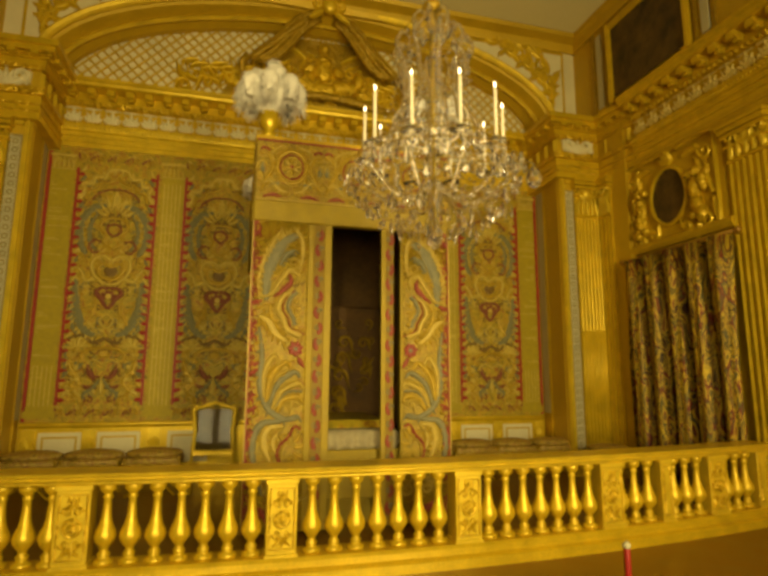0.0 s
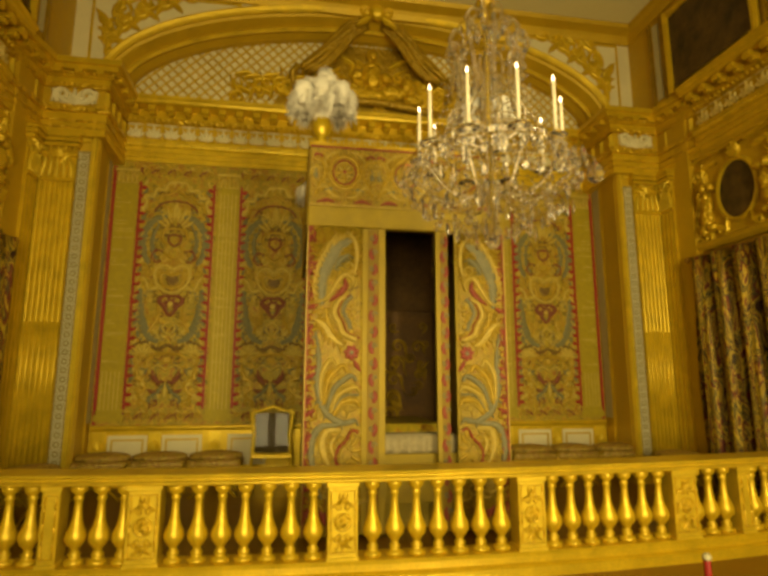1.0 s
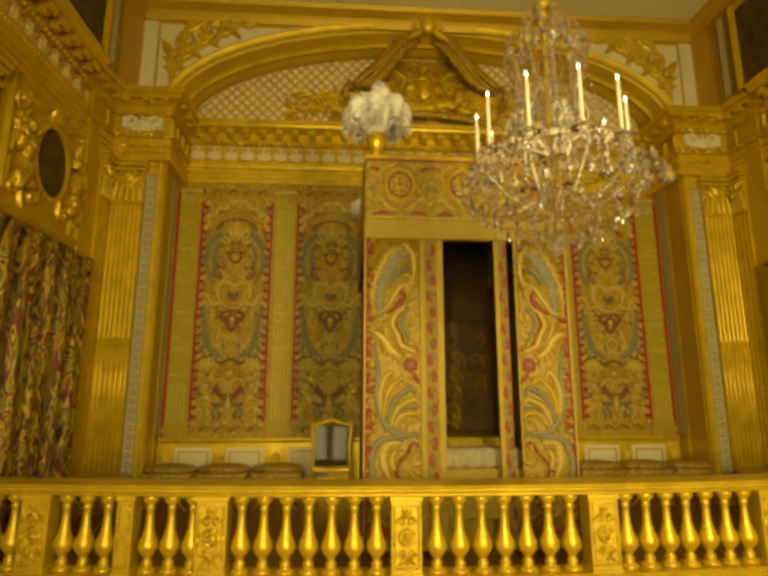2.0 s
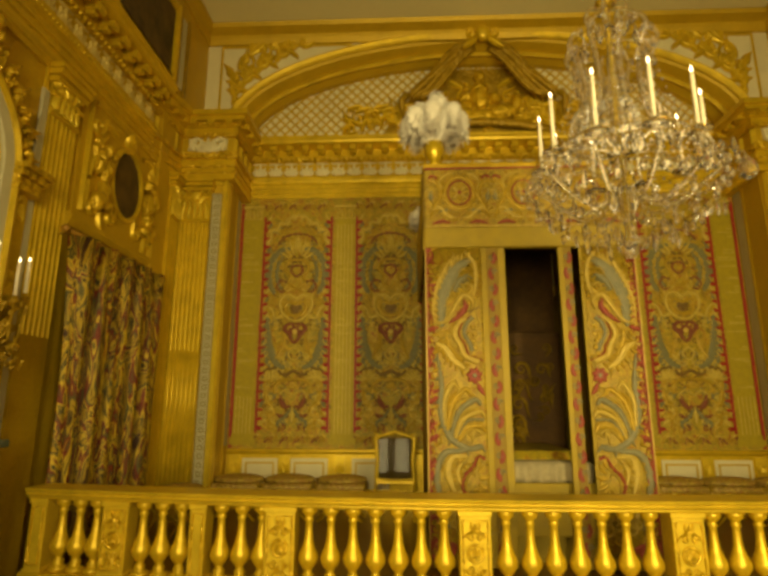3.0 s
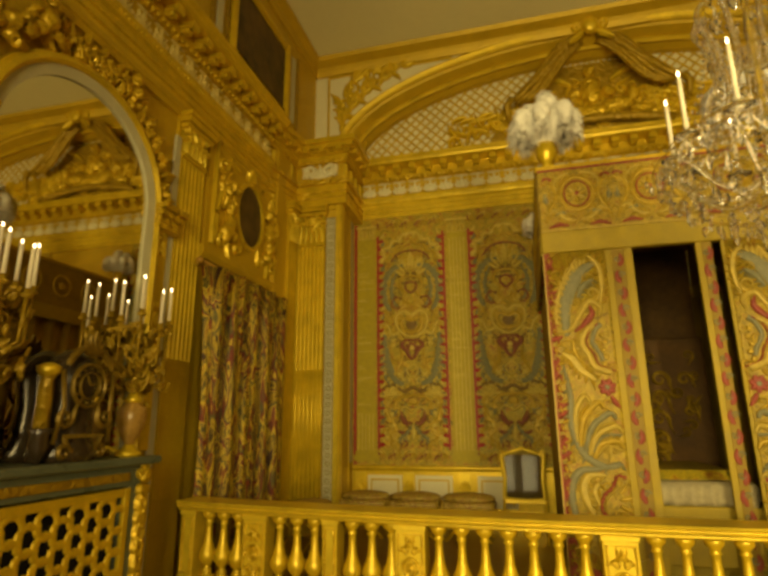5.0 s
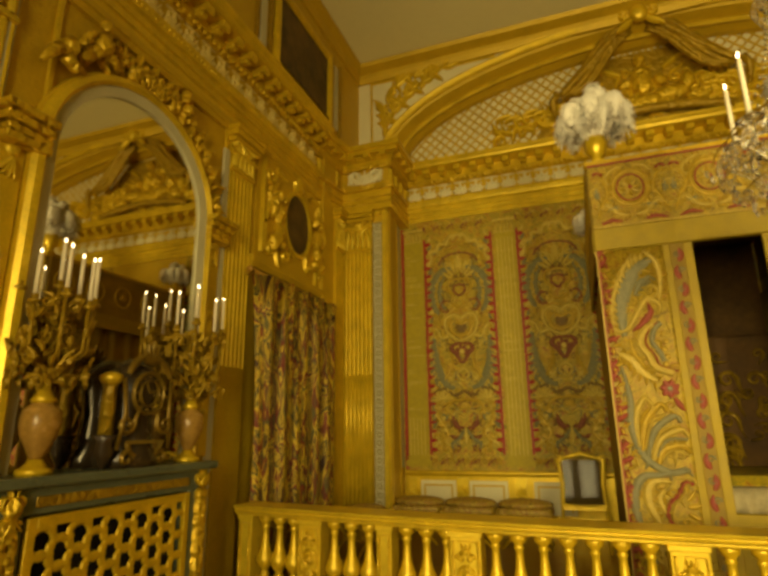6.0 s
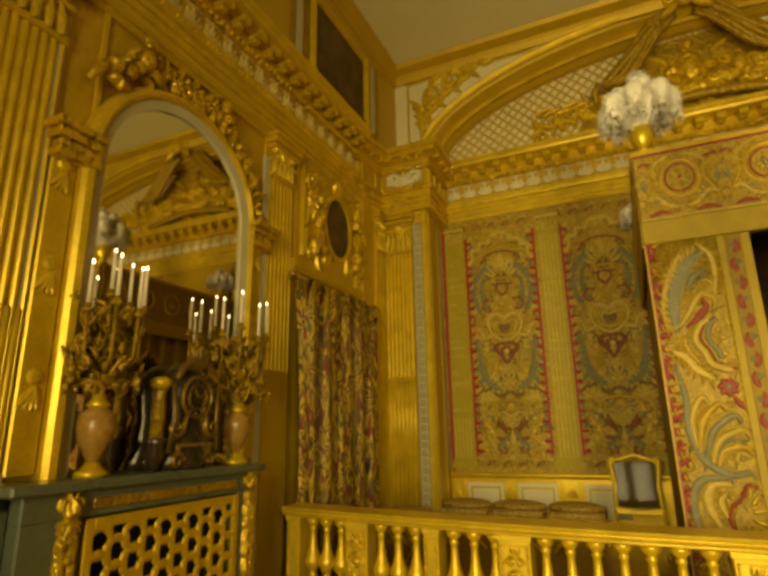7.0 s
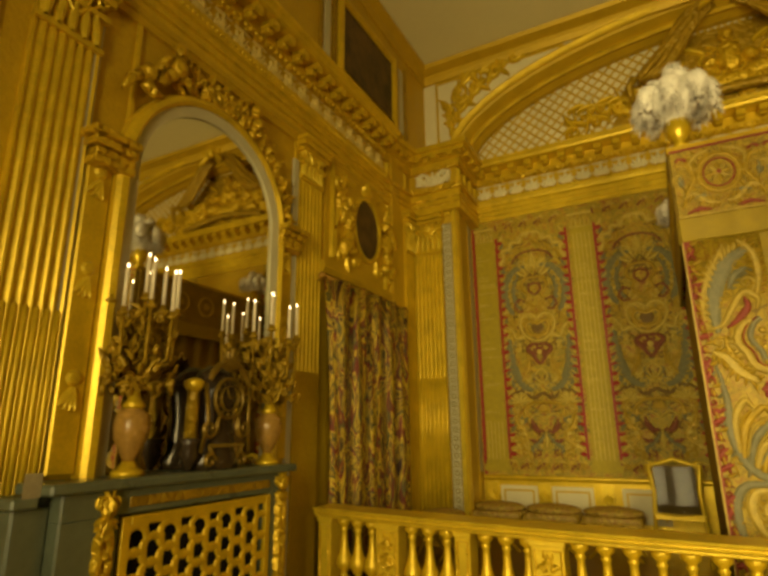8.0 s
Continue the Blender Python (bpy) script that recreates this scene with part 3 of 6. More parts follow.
def arch_ring(bm, prof, y, n=N):
    """Sweep (out from the curve, depth) profile round the elliptical arch."""
    rings = []
    for k in range(n + 1):
        t = math.pi * k / n
        x, z = ell(4.2, 1.62, k * N / n)
        nx, nz = math.cos(t) / 4.2, math.sin(t) / 1.62
        l = math.hypot(nx, nz)
        rings.append([bm.verts.new((x + o * nx / l, y + d, z + o * nz / l)) for o, d in prof])
    m = len(prof)
    for a, b in zip(rings, rings[1:]):
        for k in range(m):
            bm.faces.new((a[k], a[(k + 1) % m], b[(k + 1) % m], b[k]))
    bmesh.ops.recalc_face_normals(bm, faces=bm.faces[:])
    return bm


arch = thing("alcove_arch", "wide gilded elliptical arch over the bed alcove", "arch", kind="structure")
part("outer_moulding", arch_ring(bmesh.new(), [(0.09, 0.0), (0.09, -0.05), (0.05, -0.08), (0.0, -0.06), (-0.03, -0.03), (-0.03, 0.0)], 7.95), GOLD, arch)
part("archivolt", arch_ring(bmesh.new(), [(0.0, 0.0), (-0.06, 0.05), (-0.10, 0.16), (-0.15, 0.30), (-0.21, 0.45), (-0.21, 0.55), (0.0, 0.55)], 7.95), GOLD_DULL, arch)
part("inner_bead", arch_ring(bmesh.new(), [(-0.13, 0.22), (-0.16, 0.20), (-0.20, 0.24), (-0.18, 0.30)], 7.95), GOLD, arch)
field = thing("lattice_field", "gold lattice on a cream ground inside the arch", "panel", kind="structure")
part("ground", B(-4.15, 4.15, 8.52, 8.60, 6.0, 7.8), WHITE, field)
bm = bmesh.new()
fl = Flat((0, 8.515, 6.05), (1, 0, 0), (0, 0, 1), 0.02)
step = 0.18
for sg in (-1, 1):
    for k in range(-34, 35):
        pts = []
        for j in range(0, 24):
            z = j * 0.075
            x = k * step + sg * z
            if (x / 4.02) ** 2 + (z / 1.5) ** 2 < 1:
                pts.append((x, z))
        if len(pts) > 1:
            fl.ribbon(bm, pts, 0.017)
part("lattice", bm, GOLD_DULL, field, "crossed gilded lattice bars")
bm = bmesh.new()
for k in range(-26, 27):
    for j in range(0, 20):
        x, z = k * step + (step / 2 if j % 2 else 0), step / 2 * j
        if (x / 3.9) ** 2 + (z / 1.42) ** 2 < 1 and j > 0:
            fl.disc(bm, x, z, 0.026, 1.0, 1.0, 6)
tagged(part("rosette_pattern", bm, GOLD_DULL, field, "small gilt rosettes in the lattice"), kind="stuff")

# ---- balustrade ----
bal = thing("balustrade", "gilded wooden balustrade with turned balusters closing off the bed", "balustrade")
front = lambda x: 4.40 + 0.021 * x * x
PROF = [(0.072, 0.175), (0.072, 0.205), (0.045, 0.215), (0.04, 0.235), (0.05, 0.25), (0.036, 0.262), (0.03, 0.285), (0.05, 0.31), (0.075, 0.345), (0.082, 0.375), (0.074, 0.41), (0.05, 0.46), (0.036, 0.52), (0.03, 0.60), (0.029, 0.645), (0.042, 0.66), (0.03, 0.675), (0.036, 0.69), (0.062, 0.715), (0.066, 0.735), (0.066, 0.76)]
bb = lathe(bmesh.new(), PROF, 14)
first = part("baluster", bb, GOLD, bal, smooth=True)
xs = []
for s in (-1, 1):
    xs += [s * v for v in (4.33, 4.16, 3.99, 3.55, 3.375, 3.20, 2.85, 2.675, 2.50)]
    xs += [s * (1.03 + 0.18 * k) for k in range(7)]
xs += [-0.55 + 0.1835 * k for k in range(7)]
for k, x in enumerate(xs):
    o = first if k == 0 else first.copy()
    if k:
        scene.collection.objects.link(o)
    o.matrix_world = pose(x, front(x), 0)
post_mesh = {}
for c, w, fancy in [(-4.52, 0.14, 0), (-3.77, 0.22, 1), (-3.025, 0.13, 0), (-2.33, 0.24, 1), (-0.80, 0.24, 1), (0.80, 0.24, 1), (2.33, 0.24, 1), (3.025, 0.13, 0), (3.77, 0.22, 1), (4.52, 0.14, 0)]:
    if w not in post_mesh:
        bm = B(-w / 2, w / 2, -0.10, 0.10, 0.16, 0.765, bevel=0.006)
        box(bm, -w / 2 - 0.012, w / 2 + 0.012, -0.112, 0.112, 0.16, 0.20, 0.005)
        box(bm, -w / 2 - 0.012, w / 2 + 0.012, -0.112, 0.112, 0.725, 0.765, 0.005)
        post_mesh[w] = part("post", bm, GOLD_BRIGHT, bal)
        p = post_mesh[w]
        orn = bmesh.new()
        fl = Flat((0, -0.10, 0), (1, 0, 0), (0, 0, 1), 0.012)
        h = w / 2 - 0.025
        fl.ribbon(orn, [(-h, 0.235), (h, 0.235), (h, 0.695), (-h, 0.695), (-h, 0.235)], 0.009)
        if fancy:
            fl.ring(orn, 0, 0.46, 0.06, 0.013)
            fl.disc(orn, 0, 0.46, 0.028)
            for k in range(8):
                fl.leaf(orn, 0, 0.46, 0.045, 0.012, 45 * k, 10, 1.2)
            for z, d in ((0.57, 1), (0.35, -1)):
                for sg in (-1, 1):
                    fl.scroll(orn, 0.038 * sg, z, 0.036, sg * d, 90 - 90 * sg, 1.2, 0.4)
                    fl.leaf(orn, 0.02 * sg, z + 0.05 * d, 0.07, 0.012, 90 * d - 30 * sg * d, 40 * sg)
                fl.palm(orn, 0, z + 0.03 * d, 0.08, 0.014, 90 * d, 5)
        part("panel_carving", orn, CARVED, p)
    else:
        src = post_mesh[w]
        p = src.copy()
        scene.collection.objects.link(p)
        oc = src.children[0].copy()
        scene.collection.objects.link(oc)
        oc.parent = p
    p.matrix_world = pose(c, front(c), 0)
path = [(x, front(x), 0, 0, -1, 0, 0, 0, 1) for x in [-WX + 0.003 + k * (2 * WX - 0.006) / 24 for k in range(25)]]
part("handrail", sweep(bmesh.new(), [(-0.13, 0.765), (0.115, 0.765), (0.125, 0.775), (0.125, 0.787), (0.14, 0.79), (0.155, 0.80), (0.158, 0.808), (0.15, 0.815), (0.15, 0.822), (0.172, 0.832), (0.178, 0.842), (0.172, 0.853), (0.15, 0.856), (-0.16, 0.856), (-0.17, 0.83), (-0.15, 0.80)], path), GOLD_BRIGHT, bal)
part("plinth", sweep(bmesh.new(), [(-0.16, 0.0), (0.19, 0.0), (0.19, 0.075), (0.17, 0.09), (0.14, 0.10), (0.14, 0.15), (0.12, 0.175), (-0.16, 0.175)], path), GOLD, bal)
# ---- the bed ----
bed = thing("state_bed", "canopied state bed hung with gold brocade and embroidery", "bed")
X0, X1, YF, YBK = -1.10, 1.10, 5.5, 8.55


def cloth(bm, x0, x1, y, z0, z1, waves, amp, n=40, rows=6, thick=0.02):
    """A hanging in soft folds facing the room."""
    g = []
    for i in range(n + 1):
        s = i / n
        x = x0 + (x1 - x0) * s
        col = []
        for j in range(rows + 1):
            f = j / rows
            col.append(bm.verts.new((x, y + amp * math.sin(s * waves * 2 * math.pi + 0.4 * math.sin(3 * f)) * (1 - 0.3 * f), z0 + (z1 - z0) * f)))
        g.append(col)
    for a, b in zip(g, g[1:]):
        for j in range(rows):
            bm.faces.new((a[j], b[j], b[j + 1], a[j + 1]))
    ext = bmesh.ops.extrude_face_region(bm, geom=bm.faces[:])
    bmesh.ops.translate(bm, verts=[v for v in ext["geom"] if isinstance(v, bmesh.types.BMVert)], vec=(0, thick, 0))
    bmesh.ops.recalc_face_normals(bm, faces=bm.faces[:])
    return bm


part("canopy_top", B(X0 - 0.02, X1 + 0.02, YF - 0.02, YBK, 4.13, 4.20, bevel=0.01), GOLD_DULL, bed)
val = part("valance", B(X0, X1, YF - 0.02, YF + 0.05, 3.44, 4.16, bevel=0.006), BED_CLOTH, bed, "embroidered front valance")
bm = bmesh.new()
fl = Flat((0, YF - 0.02, 3.80), (1, 0, 0), (0, 0, 1), 0.012)
red, pal = bmesh.new(), bmesh.new()
blu = bmesh.new()
for x in (-0.72, -0.02, 0.68):
    # round flower in a wreath, with crossed leaf sprays beneath
    fl.ring(bm, x, 0.05, 0.165, 0.026, 1.12)
    fl.ring(red, x, 0.05, 0.125, 0.009, 1.12)
    for k in range(8):
        fl.leaf(pal if k % 2 else bm, x, 0.05, 0.10, 0.026, 45 * k, 15, 1.4)
    fl.disc(red, x, 0.05, 0.03, 1.8)
    for sg in (-1, 1):
        m = lambda pts: [(x + sg * u, z) for u, z in pts]
        plumage(fl, pal, bm, m([(0.02, -0.24), (0.12, -0.22), (0.22, -0.12), (0.31, -0.16)]), 0.030, (-1, 1), 8, 1.7, 45)
        plumage(fl, bm, pal, m([(0.33, -0.26), (0.27, -0.10), (0.21, 0.02), (0.25, 0.16), (0.34, 0.18)]), 0.026, (-1, 1), 9, 1.7, 45)
        plumage(fl, pal, bm, m([(0.04, 0.29), (0.15, 0.26), (0.22, 0.18), (0.20, 0.09)]), 0.022, (-1, 1), 7, 1.7, 45)
        fl.ribbon(red, spline(m([(0.10, -0.30), (0.20, -0.28), (0.30, -0.31)]), 10), [0.006 + 0.014 * math.sin(math.pi * k / 10) for k in range(11)], 1.2)
        fl.ribbon(red, spline(m([(0.24, 0.22), (0.30, 0.25), (0.34, 0.22)]), 8), 0.014, 1.2)
        fl.leaf(blu, x + sg * 0.30, -0.04, 0.13, 0.026, 90 - 30 * sg, 50 * sg)
        fl.leaf(blu, x + sg * 0.10, -0.17, 0.13, 0.022, 90 - 60 * sg, -50 * sg)
        fl.scroll(pal, x + sg * 0.33, 0.05, 0.045, sg, 90 - 90 * sg, 1.2, 0.34, 0.08)
fl.bar(red, X0, X1, 0.325, 0.345)
fl.bar(pal, X0, X1, -0.345, -0.33)
tagged(part("blue_leafwork", blu, BLUE, val), kind="stuff")
for nm, b_, m in (("gold_scrollwork", bm, THREAD), ("pale_scrollwork", pal, PALE), ("rose_ringwork", red, ROSE)):
    tagged(part(nm, b_, m, val), kind="stuff")
low = part("lower_band", B(X0 - 0.01, X1 + 0.01, YF - 0.03, YF + 0.06, 3.22, 3.45, bevel=0.01), YELLOW_CLOTH, bed, "plain gold band with tasselled edge")
for sd in (-1, 1):
    xo = sd * 1.09
    sv = part("side_valance", B(*sorted((xo, xo + sd * 0.03)), YF + 0.06, YBK, 3.44, 4.16, bevel=0.006), GROUND_CLOTH, bed)
    fl = Flat((xo + sd * 0.03, 7.0, 3.80), (0, sd, 0), (0, 0, 1), 0.012)
    bm = bmesh.new()
    for k in range(5):
        fl.ring(bm, -1.16 + 0.58 * k, 0, 0.17, 0.02)
        fl.palm(bm, -1.16 + 0.58 * k, -0.05, 0.12, 0.02)
    tagged(part("gold_scrollwork", bm, THREAD, sv), kind="stuff")
    part("side_band", B(*sorted((xo - sd * 0.0, xo + sd * 0.035)), YF + 0.06, YBK, 3.22, 3.45, bevel=0.006), YELLOW_CLOTH, bed)
    # side hangings in folds
    sc = cloth(bmesh.new(), 0, 3.0, 0, 0.05, 3.24, 9, 0.03, 70, 3)
    bmesh.ops.transform(sc, matrix=Matrix.Translation((sd * 1.03, YF + 0.06, 0)) @ Matrix.Rotation(radians(90), 4, "Z"), verts=sc.verts[:])
    part("side_curtain", sc, GROUND_CLOTH, bed, "olive gold side hanging", True)


def front_panel(x0, x1, mirror):
    """Embroidered front curtain, 0.6 m wide, with scrolling leaves."""
    w = abs(x1 - x0)
    c = part("front_curtain", cloth(bmesh.new(), min(x0, x1), max(x0, x1), YF, 0.04, 3.24, 1.5, 0.006, 20, 4), BED_CLOTH, bed, "embroidered gold front curtain", True)
    fl = Flat(((x0 + x1) / 2, YF - 0.010, 0), (mirror, 0, 0), (0, 0, 1), 0.014)
    fl.n = Vector((0, -1, 0))
    g, b, r, p = bmesh.new(), bmesh.new(), bmesh.new(), bmesh.new()
    h = w / 2
    fl.bar(p, -h, -h + 0.014, 0.05, 3.22)
    fl.bar(r, -h + 0.014, -h + 0.026, 0.05, 3.22)
    for k in range(34):
        z = 0.12 + 0.092 * k
        fl.scroll(r, -h + 0.05, z, 0.034, (-1) ** k, 90 * k, 1.1, 0.36, 0.05)
        if k % 4 < 2:
            fl.leaf(r, -h + 0.03, z, 0.11, 0.026, 55 + 25 * math.sin(k), -30)
        fl.leaf(g, -h + 0.06, z + 0.04, 0.08, 0.018, 40 + 40 * (-1) ** k, 40)
    # small scrolls that fill the ground
    for k in range(9):
        z = 0.3 + 0.33 * k
        for j in range(4):
            x = -0.14 + 0.12 * j + 0.04 * math.sin(2.1 * k + j)
            fl.scroll((g, p, g, g)[(j + k) % 4], x, z + 0.09 * (j % 2), 0.05, (-1) ** (j + k), 70 * k + 110 * j, 1.1, 0.24, 0.10, 0.6)
    # tall blue plume, pale spikes outside, gold curls inside
    plumage(fl, b, p, [(-0.13, 2.36), (-0.13, 2.62), (-0.06, 2.86), (0.06, 3.02), (0.18, 3.08)], 0.072, (1,), 14, 1.5, 30)
    plumage(fl, p, g, [(-0.20, 2.34), (-0.22, 2.56), (-0.17, 2.80), (-0.06, 3.02), (0.02, 3.16)], 0.026, (1,), 11, 2.0, 40)
    plumage(fl, b, b, [(0.0, 2.74), (0.06, 2.86), (0.16, 2.92)], 0.030, (-1,), 6, 1.6, 40)
    plumage(fl, p, g, [(0.20, 2.66), (0.24, 2.86), (0.22, 3.06), (0.12, 3.18)], 0.030, (-1, 1), 9, 1.6, 45)
    fl.scroll(p, 0.14, 2.78, 0.07, 1, 300, 1.3, 0.26, 0.16)
    # winding strap with a crimson lining
    fl.ribbon(p, spline([(-0.22, 2.40), (-0.10, 2.42), (0.0, 2.56), (0.10, 2.70), (0.20, 2.64), (0.18, 2.54)], 20), [0.012 + 0.018 * math.sin(math.pi * k / 20) for k in range(21)], 1.4)
    fl.ribbon(r, spline([(-0.06, 2.40), (0.05, 2.48), (0.12, 2.58), (0.10, 2.66)], 12), [0.006 + 0.026 * math.sin(math.pi * k / 12) for k in range(13)], 1.2)
    # scalloped edge winding down
    scal = spline([(0.12, 2.46), (0.04, 2.40), (0.0, 2.28), (0.06, 2.16), (0.10, 2.06), (0.24, 2.00)], 26)
    fl.ribbon(p, scal, [0.026 + 0.014 * abs(math.sin(1.6 * k)) for k in range(27)], 1.6)
    fl.ribbon(r, [(x + 0.045, z + 0.01) for x, z in scal], 0.008)
    fl.ribbon(b, [(x + 0.10, z + 0.02) for x, z in scal[2:20]], 0.022)
    for k in range(5):
        fl.disc(g, 0.19 + 0.02 * (k % 2), 2.36 - 0.07 * k, 0.028, 1.3, 1, 8)
    # big gold leaf
    plumage(fl, p, g, [(-0.20, 2.20), (-0.10, 2.14), (-0.02, 2.02), (0.10, 1.93)], 0.046, (-1, 1), 8, 1.4, 40)
    plumage(fl, g, p, [(-0.08, 2.34), (-0.07, 2.20), (0.02, 2.06)], 0.024, (1,), 6, 1.6, 40)
    # rose-coloured flower
    for k in range(7):
        fl.leaf(r, 0.19, 1.86, 0.085, 0.034, 51 * k + 10, 20)
    fl.disc(b, 0.19, 1.86, 0.030, 1.7)
    fl.leaf(r, 0.22, 1.78, 0.14, 0.024, -75, 30)
    # blue stem down the edge
    plumage(fl, b, b, [(-0.19, 2.08), (-0.15, 1.80), (-0.16, 1.52), (-0.08, 1.26), (0.10, 1.14), (0.26, 1.16)], 0.036, (-1,), 7, 1.4, 35, 24)
    # fan of curling pale and gold leaves
    for k, (sx, sz, ex, ez) in enumerate(((-0.12, 1.36, 0.0, 1.78), (-0.10, 1.32, 0.12, 1.72), (-0.06, 1.27, 0.22, 1.62), (-0.02, 1.24, 0.26, 1.50), (0.02, 1.21, 0.26, 1.36))):
        mx, mz = (sx + ex) / 2 - 0.06, (sz + ez) / 2 + 0.05
        fl.ribbon((p, g, b, p, g)[k], spline([(sx, sz), (mx, mz), (ex - 0.03, ez), (ex + 0.02, ez - 0.06)], 12), [0.006 + 0.024 * math.sin(math.pi * (0.2 + 0.7 * q / 12)) for q in range(13)], 1.4)
        fl.ribbon((g, p, p, b, p)[k], spline([(sx + 0.03, sz + 0.03), (mx + 0.05, mz - 0.01), (ex + 0.01, ez - 0.08)], 10), 0.013, 1.1)
    fl.scroll(p, 0.20, 1.28, 0.05, -1, 190, 1.2, 0.3, 0.08)
    # foot: blue volute, pale leaves, beaded crimson edge
    fl.ribbon(b, spline([(0.24, 1.18), (0.04, 1.12), (-0.12, 1.10), (-0.20, 0.98), (-0.21, 0.80), (-0.16, 0.60), (-0.10, 0.40)], 24), [0.012 + 0.026 * math.sin(math.pi * k / 24) for k in range(25)], 1.2)
    plumage(fl, p, p, [(0.10, 1.06), (-0.04, 1.06), (-0.10, 0.96), (-0.08, 0.82), (-0.02, 0.70)], 0.044, (1,), 8, 1.3, 40)
    plumage(fl, p, g, [(0.04, 1.0), (-0.01, 0.92), (0.02, 0.80)], 0.030, (-1, 1), 5, 1.4, 40)
    edge = spline([(0.27, 1.04), (0.20, 1.06), (0.14, 0.96), (0.06, 0.88), (0.04, 0.76), (0.12, 0.62)], 20)
    fl.ribbon(r, edge, [0.010 + 0.010 * (k % 2) for k in range(21)], 1.3)
    fl.ribbon(p, [(x + 0.035, z - 0.01) for x, z in edge], 0.010)
    for k in range(6):
        fl.leaf(g, 0.20, 0.96 - 0.05 * k, 0.12, 0.022, 70 - 40 * k, 40)
        fl.scroll(p, -0.12 + 0.07 * k, 0.5 - 0.05 * (k % 3), 0.07, (-1) ** k, 60 * k, 1.2, 0.28, 0.12)
        fl.leaf(r, -0.2 + 0.07 * k, 0.15, 0.16, 0.026, 60 + 15 * k, 40)
    for nm, bm, m in (("gold_scrollwork", g, THREAD), ("blue_leafwork", b, BLUE), ("red_flowerwork", r, ROSE), ("pale_scrollwork", p, PALE)):
        tagged(part(nm, bm, m, c), kind="stuff")


front_panel(-1.11, -0.51, 1)
front_panel(1.11, 0.56, -1)
for xs_, m, lb in (((-0.51, -0.45), YELLOW_CLOTH, ""), ((-0.45, -0.33), GROUND_CLOTH, ""), ((-0.33, -0.255), YELLOW_CLOTH, ""), ((0.31, 0.365), YELLOW_CLOTH, ""), ((0.365, 0.45), GROUND_CLOTH, ""), ((0.53, 0.56), YELLOW_CLOTH, "")):
    st = part("curtain_border", B(xs_[0], xs_[1], YF + 0.0, YF + 0.03, 0.04, 3.24, bevel=0.004), m, bed)
    if m is GROUND_CLOTH:
        fl = Flat(((xs_[0] + xs_[1]) / 2, YF, 0), (1, 0, 0), (0, 0, 1), 0.01)
        r, b = bmesh.new(), bmesh.new()
        for k in range(18):
            fl.leaf(r, 0.0, 0.15 + 0.17 * k, 0.14, 0.028, 90 + 40 * (-1) ** k, -60 * (-1) ** k)
            fl.scroll(b, 0.01 * (-1) ** k, 0.23 + 0.17 * k, 0.035, (-1) ** k, 0, 1.2, 0.3)
        tagged(part("red_leafwork", r, ROSE, st), kind="stuff")
        tagged(part("blue_scrollwork", b, BLUE, st), kind="stuff")
# head hanging, lining and headboard take the dark colour that imitates the bed's inner shade
part("head_hanging", B(-1.0, 1.0, 8.3, 8.34, 0.05, 4.1), INSIDE, bed, "brocade hanging at the head, coloured dark for the shade inside the bed")
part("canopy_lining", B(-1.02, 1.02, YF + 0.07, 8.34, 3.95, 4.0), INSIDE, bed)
part("mattress", B(-0.85, 0.85, 5.75, 7.7, 0.35, 0.80, bevel=0.06), GROUND_CLOTH, bed, "gold brocade bed cover")
part("bed_base", B(-0.82, 0.82, 5.8, 7.7, 0.0, 0.36, bevel=0.02), YELLOW_CLOTH, bed)
bm = cloth(bmesh.new(), -0.55, 0.55, 5.66, 0.80, 0.99, 7, 0.018, 60, 4)
lace = part("lace_flounce", bm, LINEN, bed, "white lace flounce over the bed's foot", True)
part("foot_cushion", B(-0.6, 0.6, 5.68, 5.95, 0.80, 1.0, bevel=0.05), LINEN, bed)
part("foot_panel", B(-0.6, 0.6, 5.62, 5.66, 0.30, 0.80, bevel=0.01), YELLOW_CLOTH, bed)
part("coverlet", B(-0.6, 0.6, 5.95, 7.5, 0.80, 1.08, bevel=0.08), HANGING, bed, "olive gold coverlet")
bm = bmesh.new()
hb = Flat((0, 7.55, 1.2), (1, 0, 0), (0, 0, 1), 0.03)
for k in range(5):
    for sg in (-1, 1):
        hb.scroll(bm, sg * (0.16 + 0.03 * k), -0.1 + 0.24 * k, 0.11, sg, 90 - 90 * sg, 1.3, 0.25, 0.2)
rn = random.Random(3)
for k in range(40):
    hb.scroll(bm, rn.uniform(-0.7, 0.7), rn.uniform(-0.1, 1.3), rn.uniform(0.05, 0.1), rn.choice((-1, 1)), rn.uniform(0, 360), 1.2, 0.28, 0.1)
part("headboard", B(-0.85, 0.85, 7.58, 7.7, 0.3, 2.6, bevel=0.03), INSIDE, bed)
tagged(part("headboard_carving", bm, GOLD_DARK, bed), kind="stuff")


